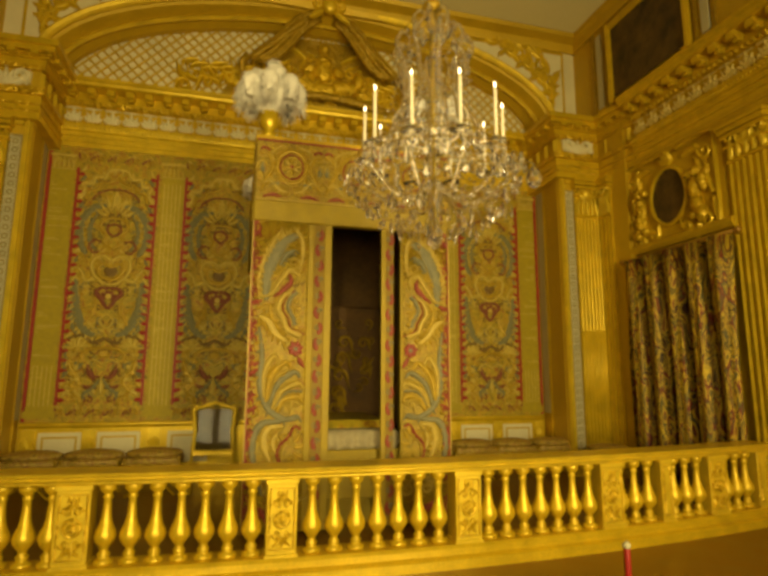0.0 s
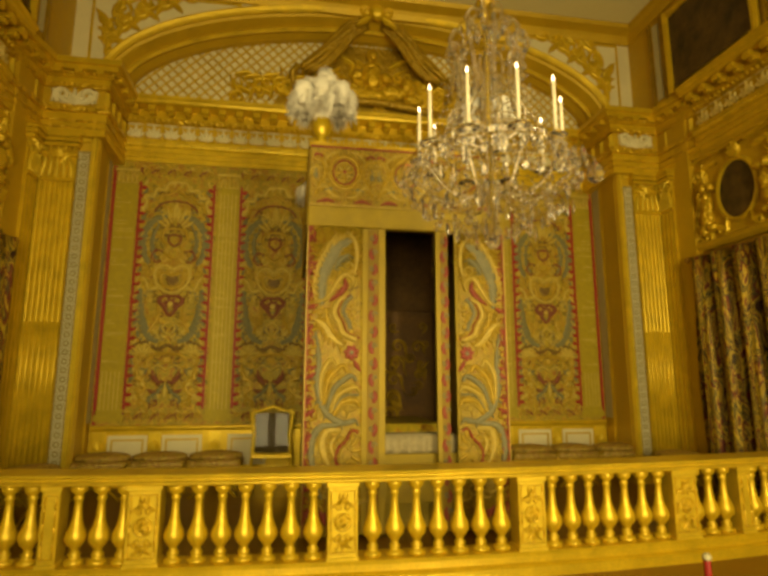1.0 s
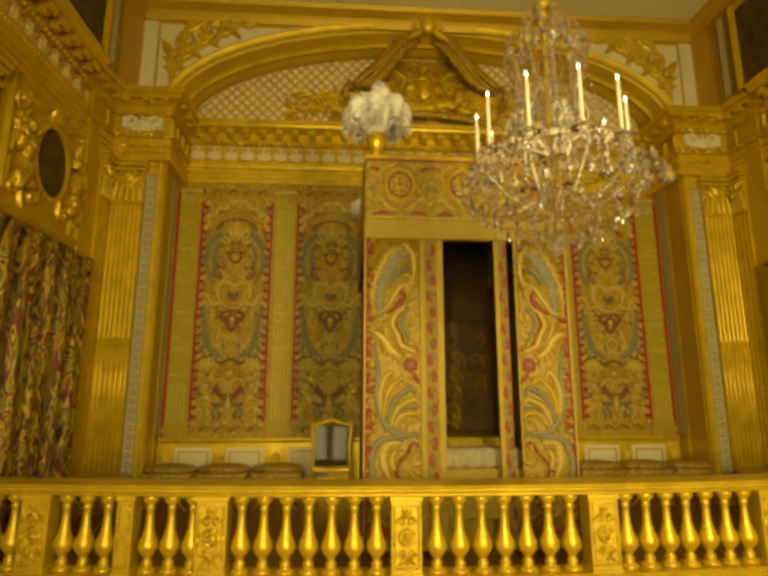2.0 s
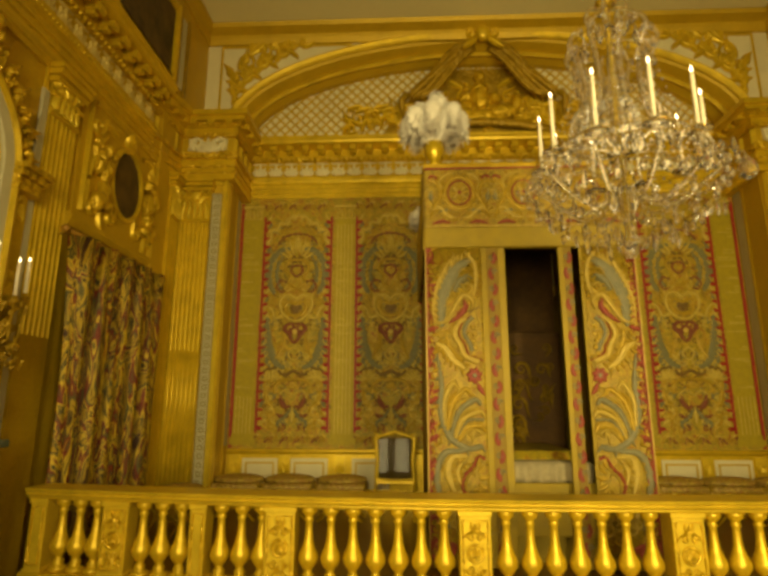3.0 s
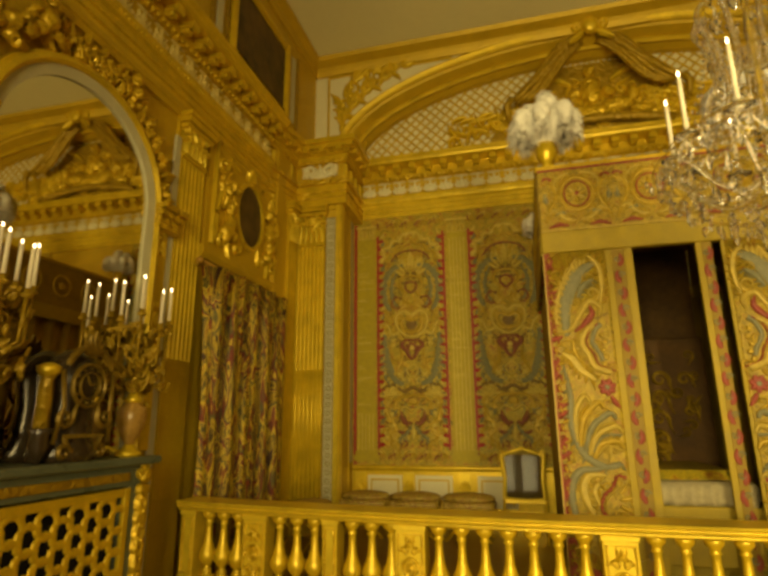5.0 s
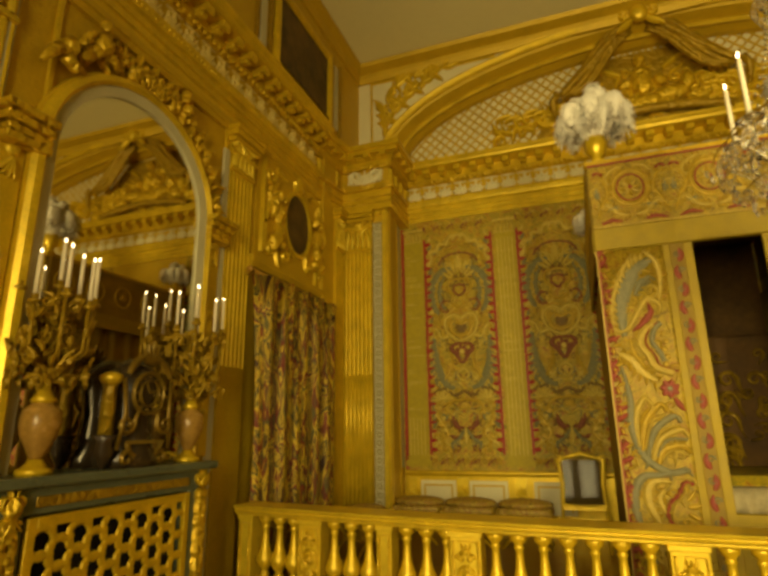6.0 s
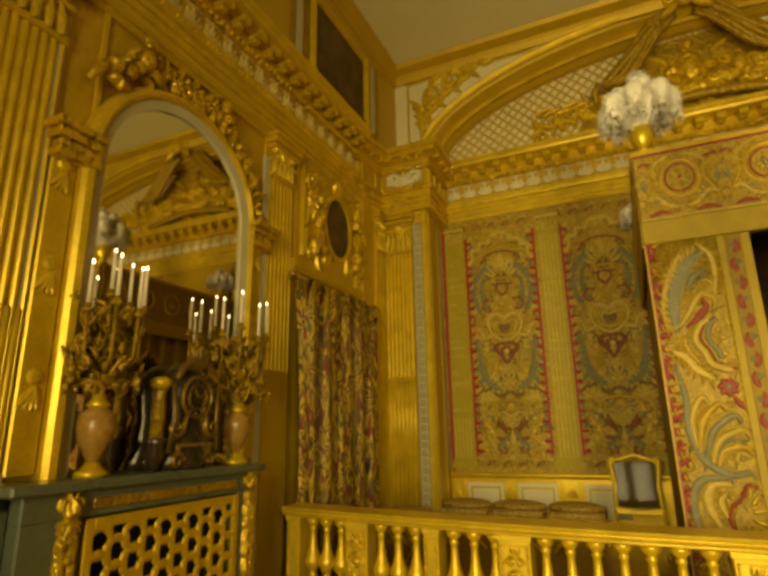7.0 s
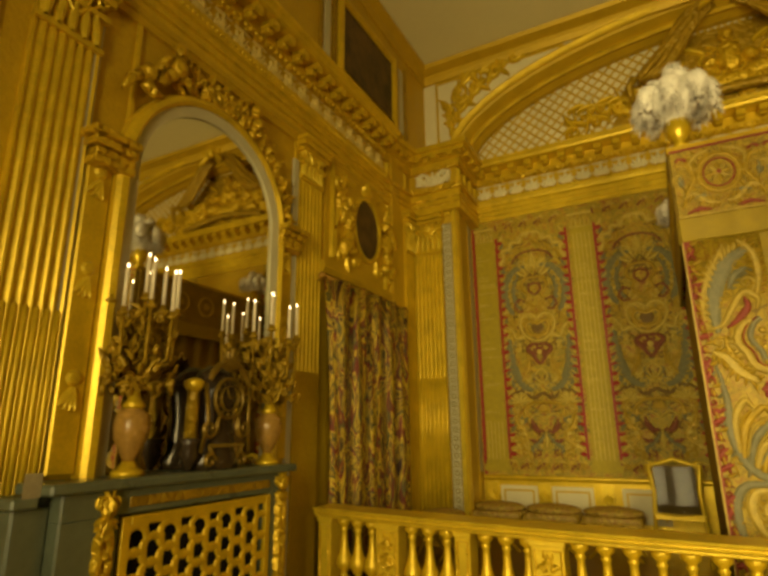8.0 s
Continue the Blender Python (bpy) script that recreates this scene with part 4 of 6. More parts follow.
def plume(at, sc):
    """Bunch of white ostrich feathers on a gilt vase."""
    ob = thing("feather_plume", "bunch of white ostrich feathers on a gilt canopy vase", "plume", "plumes on the canopy", at=at)
    part("vase", lathe(bmesh.new(), [(0.07 * sc, 0), (0.11 * sc, 0.02), (0.05 * sc, 0.08), (0.11 * sc, 0.16), (0.13 * sc, 0.26), (0.1 * sc, 0.29), (0.12 * sc, 0.31)], 14), GOLD, ob, smooth=True)
    rnd = random.Random(5)
    for k in range(12):
        a = 2 * math.pi * (k if k < 8 else k + 0.5) / (8 if k < 8 else 3) + rnd.uniform(-0.15, 0.15)
        top, rad, fall = (0.40, 0.27, 158) if k < 8 else ((0.60, 0.13, 128) if k < 11 else (0.72, 0.06, 100))
        top, rad = top * rnd.uniform(0.92, 1.1), rad * rnd.uniform(0.9, 1.12)
        bm = bmesh.new()
        spine = []
        for j in range(15):
            u = j / 14
            out = rad * math.sin(radians(105 * u)) * 1.25
            spine.append((sc * math.cos(a) * out, sc * math.sin(a) * out, 0.26 + sc * top * math.sin(radians(fall * u))))
        tube(bm, spine, [sc * 0.105 * max(0.1, math.sin(math.pi * (0.08 + 0.80 * j / 14))) ** 0.7 for j in range(15)], 8)
        for v in bm.verts:
            v.co += 0.03 * sc * noise.noise_vector(v.co * 8 + Vector((k, 0, 0)))
        for j in range(2, 15):
            p = Vector(spine[j])
            for q in range(46):
                d = Vector((rnd.uniform(-1, 1), rnd.uniform(-1, 1), rnd.uniform(-0.7, 0.8))).normalized()
                e = p + d * sc * rnd.uniform(0.10, 0.135) + Vector((0, 0, -0.035))
                tube(bm, [p + d * 0.04, (p + e) / 2 + d * 0.02 + Vector((0, 0, 0.018)), e], [0.009, 0.007, 0.002], 3)
        part("feather", bm, FEATHER, ob, smooth=True)
    return ob


pl = plume((-0.98, 5.62, 4.2), 0.9)
copy_thing(pl, pose(0.98, 5.62, 4.2, 0, 0, 40))
copy_thing(pl, pose(-0.98, 8.38, 4.2, 0, 0, 80) @ Matrix.Scale(0.72, 4))
copy_thing(pl, pose(0.98, 8.38, 4.2, 0, 0, 120) @ Matrix.Scale(0.72, 4))

# ---- wall hangings on the alcove wall ----


def hanging_panel(fl, cx, r, g, b, p, d, o):
    """One figured panel: shell canopy, blue leaves, heart strap, rose and crown, mirrored about its middle."""
    for sd in (-1, 1):
        m = lambda pts: [(cx + sd * x, z) for x, z in pts]
        # serrated crimson edge with pale lobes inside it
        fl.bar(r, cx + sd * 0.572 - 0.018, cx + sd * 0.572 + 0.018, 1.14, 4.74)
        for k in range(25):
            z = 1.2 + 0.143 * k
            fl.leaf(r, cx + sd * 0.56, z, 0.10, 0.032, 90 + 62 * sd, 40 * sd, 1.2)
            fl.leaf((p, g, b)[k % 3], cx + sd * 0.53, z + 0.06, 0.13, 0.026, 90 + 75 * sd, -80 * sd)
        # shell canopy
        fl.ribbon(p, spline(m([(0.53, 4.27), (0.46, 4.40), (0.50, 4.50), (0.36, 4.52), (0.32, 4.63), (0.2, 4.62), (0.13, 4.74), (0.0, 4.76)]), 28), [0.026 + 0.014 * abs(math.sin(k * 0.7)) for k in range(29)], 1.3)
        fl.ribbon(g, spline(m([(0.44, 4.25), (0.40, 4.38), (0.28, 4.42), (0.24, 4.52), (0.12, 4.54), (0.0, 4.62)]), 22), 0.022, 1.2)
        fl.ribbon(o, spline(m([(0.34, 4.26), (0.26, 4.36), (0.14, 4.42), (0.0, 4.44)]), 14), 0.016)
        for k in range(7):
            fl.leaf(g if k % 2 else p, cx + sd * (0.06 + 0.07 * k), 4.66 - 0.012 * k * k, 0.12, 0.022, 90 - sd * (12 * k), 30 * sd)
        # upper blue leaves with gold feathering
        plumage(fl, b, g, m([(0.10, 4.18), (0.30, 4.12), (0.45, 3.90), (0.46, 3.60), (0.36, 3.38)]), 0.078, (-sd * 1,), 12, 1.0, 50)
        plumage(fl, b, p, m([(0.24, 4.05), (0.34, 3.86), (0.33, 3.62), (0.24, 3.46)]), 0.045, (sd * 1,), 9, 1.5, 40)
        for k in range(4):
            fl.leaf(p, cx + sd * (0.03 + 0.03 * k), 4.10 - 0.03 * k, 0.32 - 0.04 * k, 0.030, 90 - sd * (8 + 21 * k), 22 * sd, 1.3)
        # cartouche under the canopy
        fl.ribbon(g, spline(m([(0.0, 3.98), (0.15, 3.94), (0.19, 3.80), (0.10, 3.70), (0.14, 3.58), (0.0, 3.48)]), 18), 0.024, 1.3)
        fl.ribbon(o, spline(m([(0.0, 3.88), (0.08, 3.85), (0.09, 3.76), (0.0, 3.68)]), 10), 0.018)
        fl.ribbon(o, spline(m([(0.16, 3.58), (0.26, 3.62), (0.33, 3.52), (0.26, 3.42), (0.17, 3.46)]), 14), [0.006 + 0.022 * math.sin(math.pi * k / 14) for k in range(15)], 1.2)
        # heart strap and side scrolls
        fl.ribbon(p, spline(m([(0.0, 3.30), (0.10, 3.37), (0.22, 3.34), (0.27, 3.22), (0.22, 3.06), (0.10, 2.96), (0.0, 2.93)]), 22), 0.028, 1.4)
        fl.ribbon(g, spline(m([(0.0, 3.20), (0.12, 3.25), (0.18, 3.16), (0.11, 3.04), (0.0, 3.01)]), 14), 0.030, 1.1)
        fl.ribbon(p, spline(m([(0.22, 3.02), (0.34, 2.98), (0.40, 3.12), (0.50, 3.18), (0.53, 3.06)]), 16), [0.034 - 0.0014 * k for k in range(17)], 1.2)
        fl.scroll(g, cx + sd * 0.44, 3.32, 0.085, sd, 90 - 90 * sd, 1.2, 0.28, 0.16)
        # rose below it
        fl.ribbon(o, spline(m([(0.0, 2.88), (0.12, 2.87), (0.18, 2.80), (0.10, 2.72), (0.05, 2.62), (0.0, 2.56)]), 14), [0.018 + 0.020 * math.sin(math.pi * k / 14) for k in range(15)], 1.3)
        for k in range(3):
            fl.leaf(o, cx, 2.76, 0.12, 0.034, 90 - sd * (30 + 45 * k), 20, 1.1)
        # lower blue leaves
        plumage(fl, b, p, m([(0.47, 3.00), (0.45, 2.72), (0.42, 2.46), (0.30, 2.24), (0.14, 2.16)]), 0.080, (sd * 1,), 11, 1.1, 45)
        plumage(fl, b, g, m([(0.50, 2.80), (0.50, 2.55), (0.46, 2.30), (0.36, 2.16)]), 0.040, (-sd * 1,), 9, 1.2, 50)
        for k in range(5):
            fl.ribbon(g, spline(m([(0.30 - 0.03 * k, 2.30 + 0.04 * k), (0.24 - 0.02 * k, 2.42 + 0.06 * k), (0.12 + 0.03 * k, 2.46 + 0.08 * k)]), 8), [0.019 - 0.0015 * q for q in range(9)])
        fl.ribbon(p, spline(m([(0.0, 2.48), (0.09, 2.40), (0.05, 2.30), (0.0, 2.28)]), 10), 0.018, 1.2)
        # canopy line, baskets and hanging flowers
        fl.ribbon(d, spline(m([(0.0, 2.12), (0.16, 2.05), (0.32, 2.16), (0.5, 2.10)]), 14), 0.026, 0.9)
        fl.ribbon(g, spline(m([(0.0, 1.98), (0.18, 1.96), (0.30, 1.86), (0.24, 1.76)]), 14), 0.026, 1.1)
        for k in range(6):
            fl.leaf(p, cx + sd * (0.34 + 0.012 * k), 1.98, 0.17, 0.030, 90 - sd * (-70 + 34 * k), 25 * sd, 1.4)
            fl.disc(p if k % 2 else g, cx + sd * (0.30 + 0.055 * (k % 3) + 0.03 * (k // 3)), 1.78 - 0.09 * k, 0.045, 1.3, 1.0, 8)
        plumage(fl, g, p, m([(0.46, 1.86), (0.42, 1.66), (0.30, 1.48), (0.40, 1.34), (0.50, 1.36)]), 0.036, (-1, 1), 8, 1.6, 50)
        plumage(fl, b, g, m([(0.52, 2.02), (0.50, 1.80), (0.51, 1.56)]), 0.030, (-1, 1), 6, 1.4, 50)
        # crown of crimson leaves on a pale stem
        fl.ribbon(o, spline(m([(0.03, 1.56), (0.11, 1.54), (0.17, 1.62), (0.21, 1.74)]), 10), [0.012 + 0.034 * math.sin(math.pi * k / 10) for k in range(11)], 1.5)
        fl.leaf(o, cx + sd * 0.12, 1.40, 0.16, 0.030, 90 - sd * 100, 40 * sd, 1.2)
        fl.ribbon(p, spline(m([(0.0, 1.72), (0.13, 1.80), (0.22, 1.72), (0.17, 1.66)]), 12), 0.020, 1.4)
        plumage(fl, b, p, m([(0.02, 1.52), (0.10, 1.40), (0.22, 1.30), (0.20, 1.22)]), 0.036, (-1, 1), 6, 1.4, 50)
        fl.scroll(o, cx + sd * 0.14, 1.22, 0.06, sd, 90 - 90 * sd, 1.2, 0.3, 0.1)
        fl.scroll(g, cx + sd * 0.34, 1.22, 0.07, -sd, 90 + 90 * sd, 1.2, 0.3, 0.14)
    rn = random.Random(21)
    for k in range(200):
        x, z, q, a = rn.uniform(0.04, 0.50), rn.uniform(1.2, 4.6), rn.uniform(0.028, 0.06), rn.uniform(0, 360)
        for sd in (-1, 1):
            fl.scroll((g, d, p, g, b, p, d)[k % 7], cx + sd * x, z, q, sd, 90 - sd * (90 - a), 1.0, 0.30, 0.09, 0.6)
    fl.disc(p, cx, 2.75, 0.055, 1.8)
    fl.palm(p, cx, 4.16, 0.26, 0.026, 90, 3, 30, 1.3)
    fl.palm(g, cx, 1.84, 0.14, 0.024, 90, 7, 150)
    fl.leaf(p, cx, 1.30, 0.26, 0.034, 90, 0, 1.4)
    fl.disc(d, cx, 3.14, 0.10, 0.8)
    # scrolled borders above and below
    for k in range(9):
        x = cx - 0.5 + 0.125 * k
        for z in (4.92, 1.03):
            fl.scroll(g, x, z, 0.055, (-1) ** k, 180 * (k % 2), 1.2, 0.34, 0.09)
            fl.leaf(o, x + 0.05, z - 0.04, 0.12, 0.026, 60 + 60 * (k % 2), 30)
            fl.leaf(p, x, z + 0.06, 0.09, 0.018, 20 + 140 * (k % 2), 30)


def hanging(s):
    hg = thing("wall_hanging", "embroidered olive and gold wall hanging edged with crimson", "tapestry", "hangings beside the bed")
    y = DY - 0.03
    c = part("cloth", B(*sorted((s * 4.17, s * 1.0)), y, DY - 0.004, 0.90, 5.08), HANGING, hg)
    fl = Flat((0, y, 0), (s, 0, 0), (0, 0, 1), 0.014)
    fl.n = Vector((0, -1, 0))
    r, g, b, p, d, o = (bmesh.new() for _ in range(6))
    fl.bar(r, 4.10, 4.145, 0.92, 4.98)
    # yellow pilaster bands with woven flutes, capital and base
    for x0, x1, fluted_to in ((3.765, 4.095, 1.7), (2.175, 2.515, 4.6)):
        yb_ = bmesh.new()
        fl.bar(yb_, x0, x1, 1.10, 4.74, 0.6)
        fl.bar(yb_, x0 - 0.02, x1 + 0.02, 1.06, 1.12, 1.0)
        fl.bar(yb_, x0 - 0.05, x1 + 0.04, 0.96, 1.06, 1.4)
        band = part("yellow_band", yb_, BAND_CLOTH, c, "olive yellow pilaster band")
        ln = bmesh.new()
        for k in range(5):
            fl.bar(ln, x0 + 0.045 + 0.06 * k, x0 + 0.062 + 0.06 * k, 1.13, fluted_to, 0.85)
        rn = random.Random(6)
        for k in range(34):
            z = rn.uniform(1.2, 4.6)
            fl.bar(ln, x0 + 0.03 + 0.05 * rn.randrange(6), x0 + 0.06 + 0.05 * rn.randrange(5, 6), z, z + 0.012, 0.9)
        for k in range(5):
            fl.leaf(ln, x0 + 0.03 + 0.068 * k, 4.72, 0.18, 0.026, 90, 10 * (k - 2), 1.6)
        fl.bar(ln, x0 - 0.02, x1 + 0.02, 4.90, 4.945, 1.6)
        fl.bar(ln, x0, x1, 4.70, 4.72, 1.3)
        for sg in (-1, 1):
            fl.scroll(ln, (x0 + x1) / 2 + sg * 0.13, 4.86, 0.045, -sg, 90 + 90 * sg, 1.3, 0.32, 0.04, 1.7)
        tagged(part("line_weave", ln, HANGING_PALE, band), kind="stuff")
    for cx in (3.15, 1.57):
        hanging_panel(fl, cx, r, g, b, p, d, o)
    for nm, bm, m in (("crimson_edging", r, RED), ("gold_scrollwork", g, THREAD), ("blue_leafwork", b, HANGING_BLUE), ("pale_scrollwork", p, HANGING_PALE), ("rose_flowerwork", o, HANGING_ROSE), ("brown_strapwork", d, BROWN_THREAD)):
        tagged(part(nm, bm, m, c), kind="stuff")
    # dado under the hanging: white ground, gold borders and raised white panels
    d = thing("dado_panel", "white and gold key-pattern dado below the hanging", "dado", "dado panels", kind="structure")
    part("panel", B(*sorted((s * 4.15, s * 1.0)), DY - 0.02, DY - 0.004, 0.0, 0.84), GOLD, d)
    part("dado_rail", moulding(bmesh.new(), [(0.004, 0.82), (0.035, 0.82), (0.05, 0.845), (0.075, 0.86), (0.075, 0.885), (0.045, 0.90), (0.004, 0.90)], (-4.15 if s < 0 else 1.0, DY, 0), (-1.0 if s < 0 else 4.15, DY, 0), (0, -1, 0)), GOLD, d)
    f2 = Flat((0, DY - 0.02, 0), (s, 0, 0), (0, 0, 1), 0.02)
    f2.n = Vector((0, -1, 0))
    for x0, x1 in ((3.35, 3.91), (2.56, 3.14), (1.60, 2.18)):
        w = bmesh.new()
        f2.bar(w, x0, x1, 0.30, 0.755, 0.4)
        part("white_panel", w, WHITE, d, "white painted panel")
        go = bmesh.new()
        for a0, a1, b0, b1 in ((x0 + 0.05, x1 - 0.05, 0.675, 0.70), (x0 + 0.05, x0 + 0.075, 0.34, 0.675), (x1 - 0.075, x1 - 0.05, 0.34, 0.675)):
            f2.bar(go, a0, a1, b0, b1, 0.9)
        part("key_moulding", go, GOLD_DULL, d)
    go = bmesh.new()
    for x in (3.245, 2.37, 4.03):
        f2.bar(go, x - 0.085, x + 0.085, 0.36, 0.80, 1.2)
        f2.palm(go, x, 0.56, 0.14, 0.03, 90, 7, 170, 2.2)
        f2.disc(go, x, 0.56, 0.05, 2.4)
    part("gilt_blocks", go, GOLD_BRIGHT, d)
    # framing strips on the pier and its jamb
    j = thing("jamb_frame", "gold mouldings and grey carved strip framing the alcove", "frame", "alcove frames", kind="structure")
    part("grey_strip", B(*sorted((s * 4.325, s * 4.165)), 7.685, 7.698, 0.4, 4.80), STRIP, j, "grey carved guilloche strip")
    bm = bmesh.new()
    for x0, x1, y0, z1 in ((4.16, 4.135, 7.668, 4.99), (4.132, 4.085, 7.65, 5.0), (4.082, 4.064, 7.672, 4.99)):
        box(bm, *sorted((s * x0, s * x1)), y0, 7.698, 0.4, z1, 0.004)
    box(bm, *sorted((s * 4.30, s * 4.165)), 7.66, 7.698, 4.93, 4.995, 0.006)
    part("gold_moulding", bm, GOLD_BRIGHT, j)

    def onj(y0, y1, depth, z0=0.4, z1=5.0):
        xx = [4.06 + 0.13 * (q - 7.70) / (DY - 7.70) for q in (y0, y1)]
        return prism(bmesh.new(), [(s * (xx[0] + 0.01), y0), (s * (xx[0] - depth), y0), (s * (xx[1] - depth), y1), (s * (xx[1] + 0.01), y1)], z0, z1)

    part("gold_band", onj(7.76, 8.28, 0.012), GOLD_DULL, j)
    part("gold_fillet", onj(8.30, 8.36, 0.02), GOLD, j)
    part("white_fillet", onj(8.40, 8.63, 0.014, 0.95, 5.05), GREY, j, "grey white fillet beside the hanging")
    bm = bmesh.new()
    fj = Flat((s * 4.245, 7.685, 0), (1, 0, 0), (0, 0, 1), 0.016)
    for k in range(36):
        fj.ring(bm, 0, 0.5 + 0.12 * k, 0.055, 0.013, 1.0, 1.0, 10)
        fj.disc(bm, 0, 0.5 + 0.12 * k, 0.024, 1, 1, 6)
        for sg in (-1, 1):
            fj.leaf(bm, 0.07 * sg, 0.54 + 0.12 * k, 0.05, 0.012, 90 + 40 * sg)
    part("guilloche", bm, GREY, j)
    return hg


hanging(-1)
hanging(1)
# ---- pilasters ----


def fluted(bm, a, b, z0, z1, count, depth):
    """Fluted face between plan points a and b, grooves cut inward to the left of a->b."""
    a, b = Vector(a), Vector(b)
    r = b - a
    n = Vector((r.y, -r.x)).normalized()
    pts = [a]
    for k in range(count):
        s0, s1 = (k + 0.2) / count, (k + 0.95) / count
        for j in range(6):
            t = j / 5
            pts.append(a + r * (s0 + (s1 - s0) * t) - n * depth * math.sin(math.pi * t))
    pts.append(b)
    lo = [bm.verts.new((p.x, p.y, z0)) for p in pts]
    hi = [bm.verts.new((p.x, p.y, z1)) for p in pts]
    for k in range(len(pts) - 1):
        bm.faces.new((lo[k], lo[k + 1], hi[k + 1], hi[k]))
    back = [bm.verts.new((*(q - n * 0.1), z)) for z in (z0, z1) for q in (a, b)]
    bm.faces.new([back[0]] + lo[::1] + [back[1]])
    bm.faces.new(([back[2]] + hi + [back[3]])[::-1])
    bm.faces.new((lo[0], hi[0], back[2], back[0]))
    bm.faces.new((lo[-1], back[1], back[3], hi[-1]))
    bmesh.ops.recalc_face_normals(bm, faces=bm.faces[:])
    return bm


def pilaster(a, b, z0, zf, z1, zc, count, label, mat=None, zr=0.0):
    """Fluted shaft from zf to z1 on a plain foot from z0, with a leafy capital to zc. a->b runs so that the room is on its right."""
    mat = mat or GOLD
    pil = thing("pilaster", label, "pilaster", "fluted pilasters", kind="structure")
    a2, b2 = Vector(a), Vector(b)
    r = b2 - a2
    w = r.length
    u = r.normalized()
    n = Vector((u.y, -u.x))
    part("shaft", fluted(bmesh.new(), a2 + n * 0.05, b2 + n * 0.05, zf, z1, count, 0.017), mat, pil, "fluted gilded shaft")
    if zr:
        cab = bmesh.new()
        for k in range(count):
            q = a2 + r * ((k + 0.575) / count) + n * 0.04
            tube(cab, [(q.x, q.y, zf), (q.x, q.y, zr - 0.02), (q.x, q.y, zr)], [w / count * 0.30, w / count * 0.30, 0.004], 6)
        part("cabling", cab, mat, pil, "rounded rods filling the lower flutes", True)
    foot = [a2, a2 + n * 0.05, b2 + n * 0.05, b2]
    if zf > z0 + 0.02:
        part("foot", prism(bmesh.new(), [tuple(p) for p in foot], z0, zf), GOLD_DULL, pil)
    bm = bmesh.new()
    for e0, d0, h0, h1 in ((0.01, 0.075, 0.0, 0.035), (0.0, 0.06, 0.04, 0.06), (0.0, 0.04, 0.06, zc - z1 - 0.16), (0.02, 0.09, zc - z1 - 0.30, zc - z1 - 0.26), (0.035, 0.12, zc - z1 - 0.17, zc - z1 - 0.12), (0.05, 0.15, zc - z1 - 0.11, zc - z1 - 0.05), (0.06, 0.17, zc - z1 - 0.045, zc - z1)):
        prism(bm, [tuple(p) for p in (a2 - u * e0, a2 - u * e0 + n * d0, b2 + u * e0 + n * d0, b2 + u * e0)], z1 + h0, z1 + h1)
    cap = part("capital", bm, GOLD, pil)
    mid = (a2 + b2) / 2 + n * 0.045
    fl = Flat((mid.x, mid.y, z1), (u.x, u.y, 0), (0, 0, 1), 0.05)
    if fl.n.dot(Vector((n.x, n.y, 0))) < 0:
        fl.n = -fl.n
    h = zc - z1 - 0.1
    bm = bmesh.new()
    for k in range(5):
        fl.leaf(bm, (k - 2) * w * 0.2, 0.04, h * 0.55, w * 0.1, 90, 8 * (k - 2))
    for sg in (-1, 1):
        fl.scroll(bm, sg * w * 0.36, h * 0.82, w * 0.16, -sg, 90 + 90 * sg, 1.4, 0.35, 0.1, 1.3)
        fl.leaf(bm, sg * 0.02, h * 0.4, h * 0.5, w * 0.06, 90 - 30 * sg, -20 * sg)
    fl.palm(bm, 0, h * 0.6, h * 0.35, w * 0.06)
    part("capital_leaves", bm, GOLD_BRIGHT, cap)
    return pil


for s in (-1, 1):
    ends = [(-4.80, 7.70), (-4.33, 7.70)] if s < 0 else [(4.33, 7.70), (4.80, 7.70)]
    pilaster(*ends, 0.0, 0.35, 4.32, 4.99, 7, "fluted gilded pilaster at the corner of the alcove", zr=2.35)
    ends = [(-4.865, 7.36), (-4.855, 7.64)] if s < 0 else [(4.855, 7.64), (4.865, 7.36)]
    pilaster(*ends, 0.0, 0.35, 4.32, 4.99, 3, "narrow gilded pilaster on the wall beside the alcove pier")
    ends = [(-WX, 4.25), (-WX, 4.65)] if s < 0 else [(WX, 4.84), (WX, 4.30)]
    on_wall(pilaster(*ends, FOOT[s], 2.15 if s < 0 else 0.4, 4.2, 4.68, 6, "fluted gilded pilaster beside the doorway curtain"), s)
on_wall(pilaster((-WX, 1.48), (-WX, 1.92), FOOT[-1], 0.4, 4.12, 4.68, 7, "tall fluted gilded pilaster beside the chimneypiece", zr=2.3), -1)


# ---- doorway curtain, overdoor and attic painting of a side wall ----


def side(s, y, z, d=0.0):
    return (s * (WX - d), y, z)


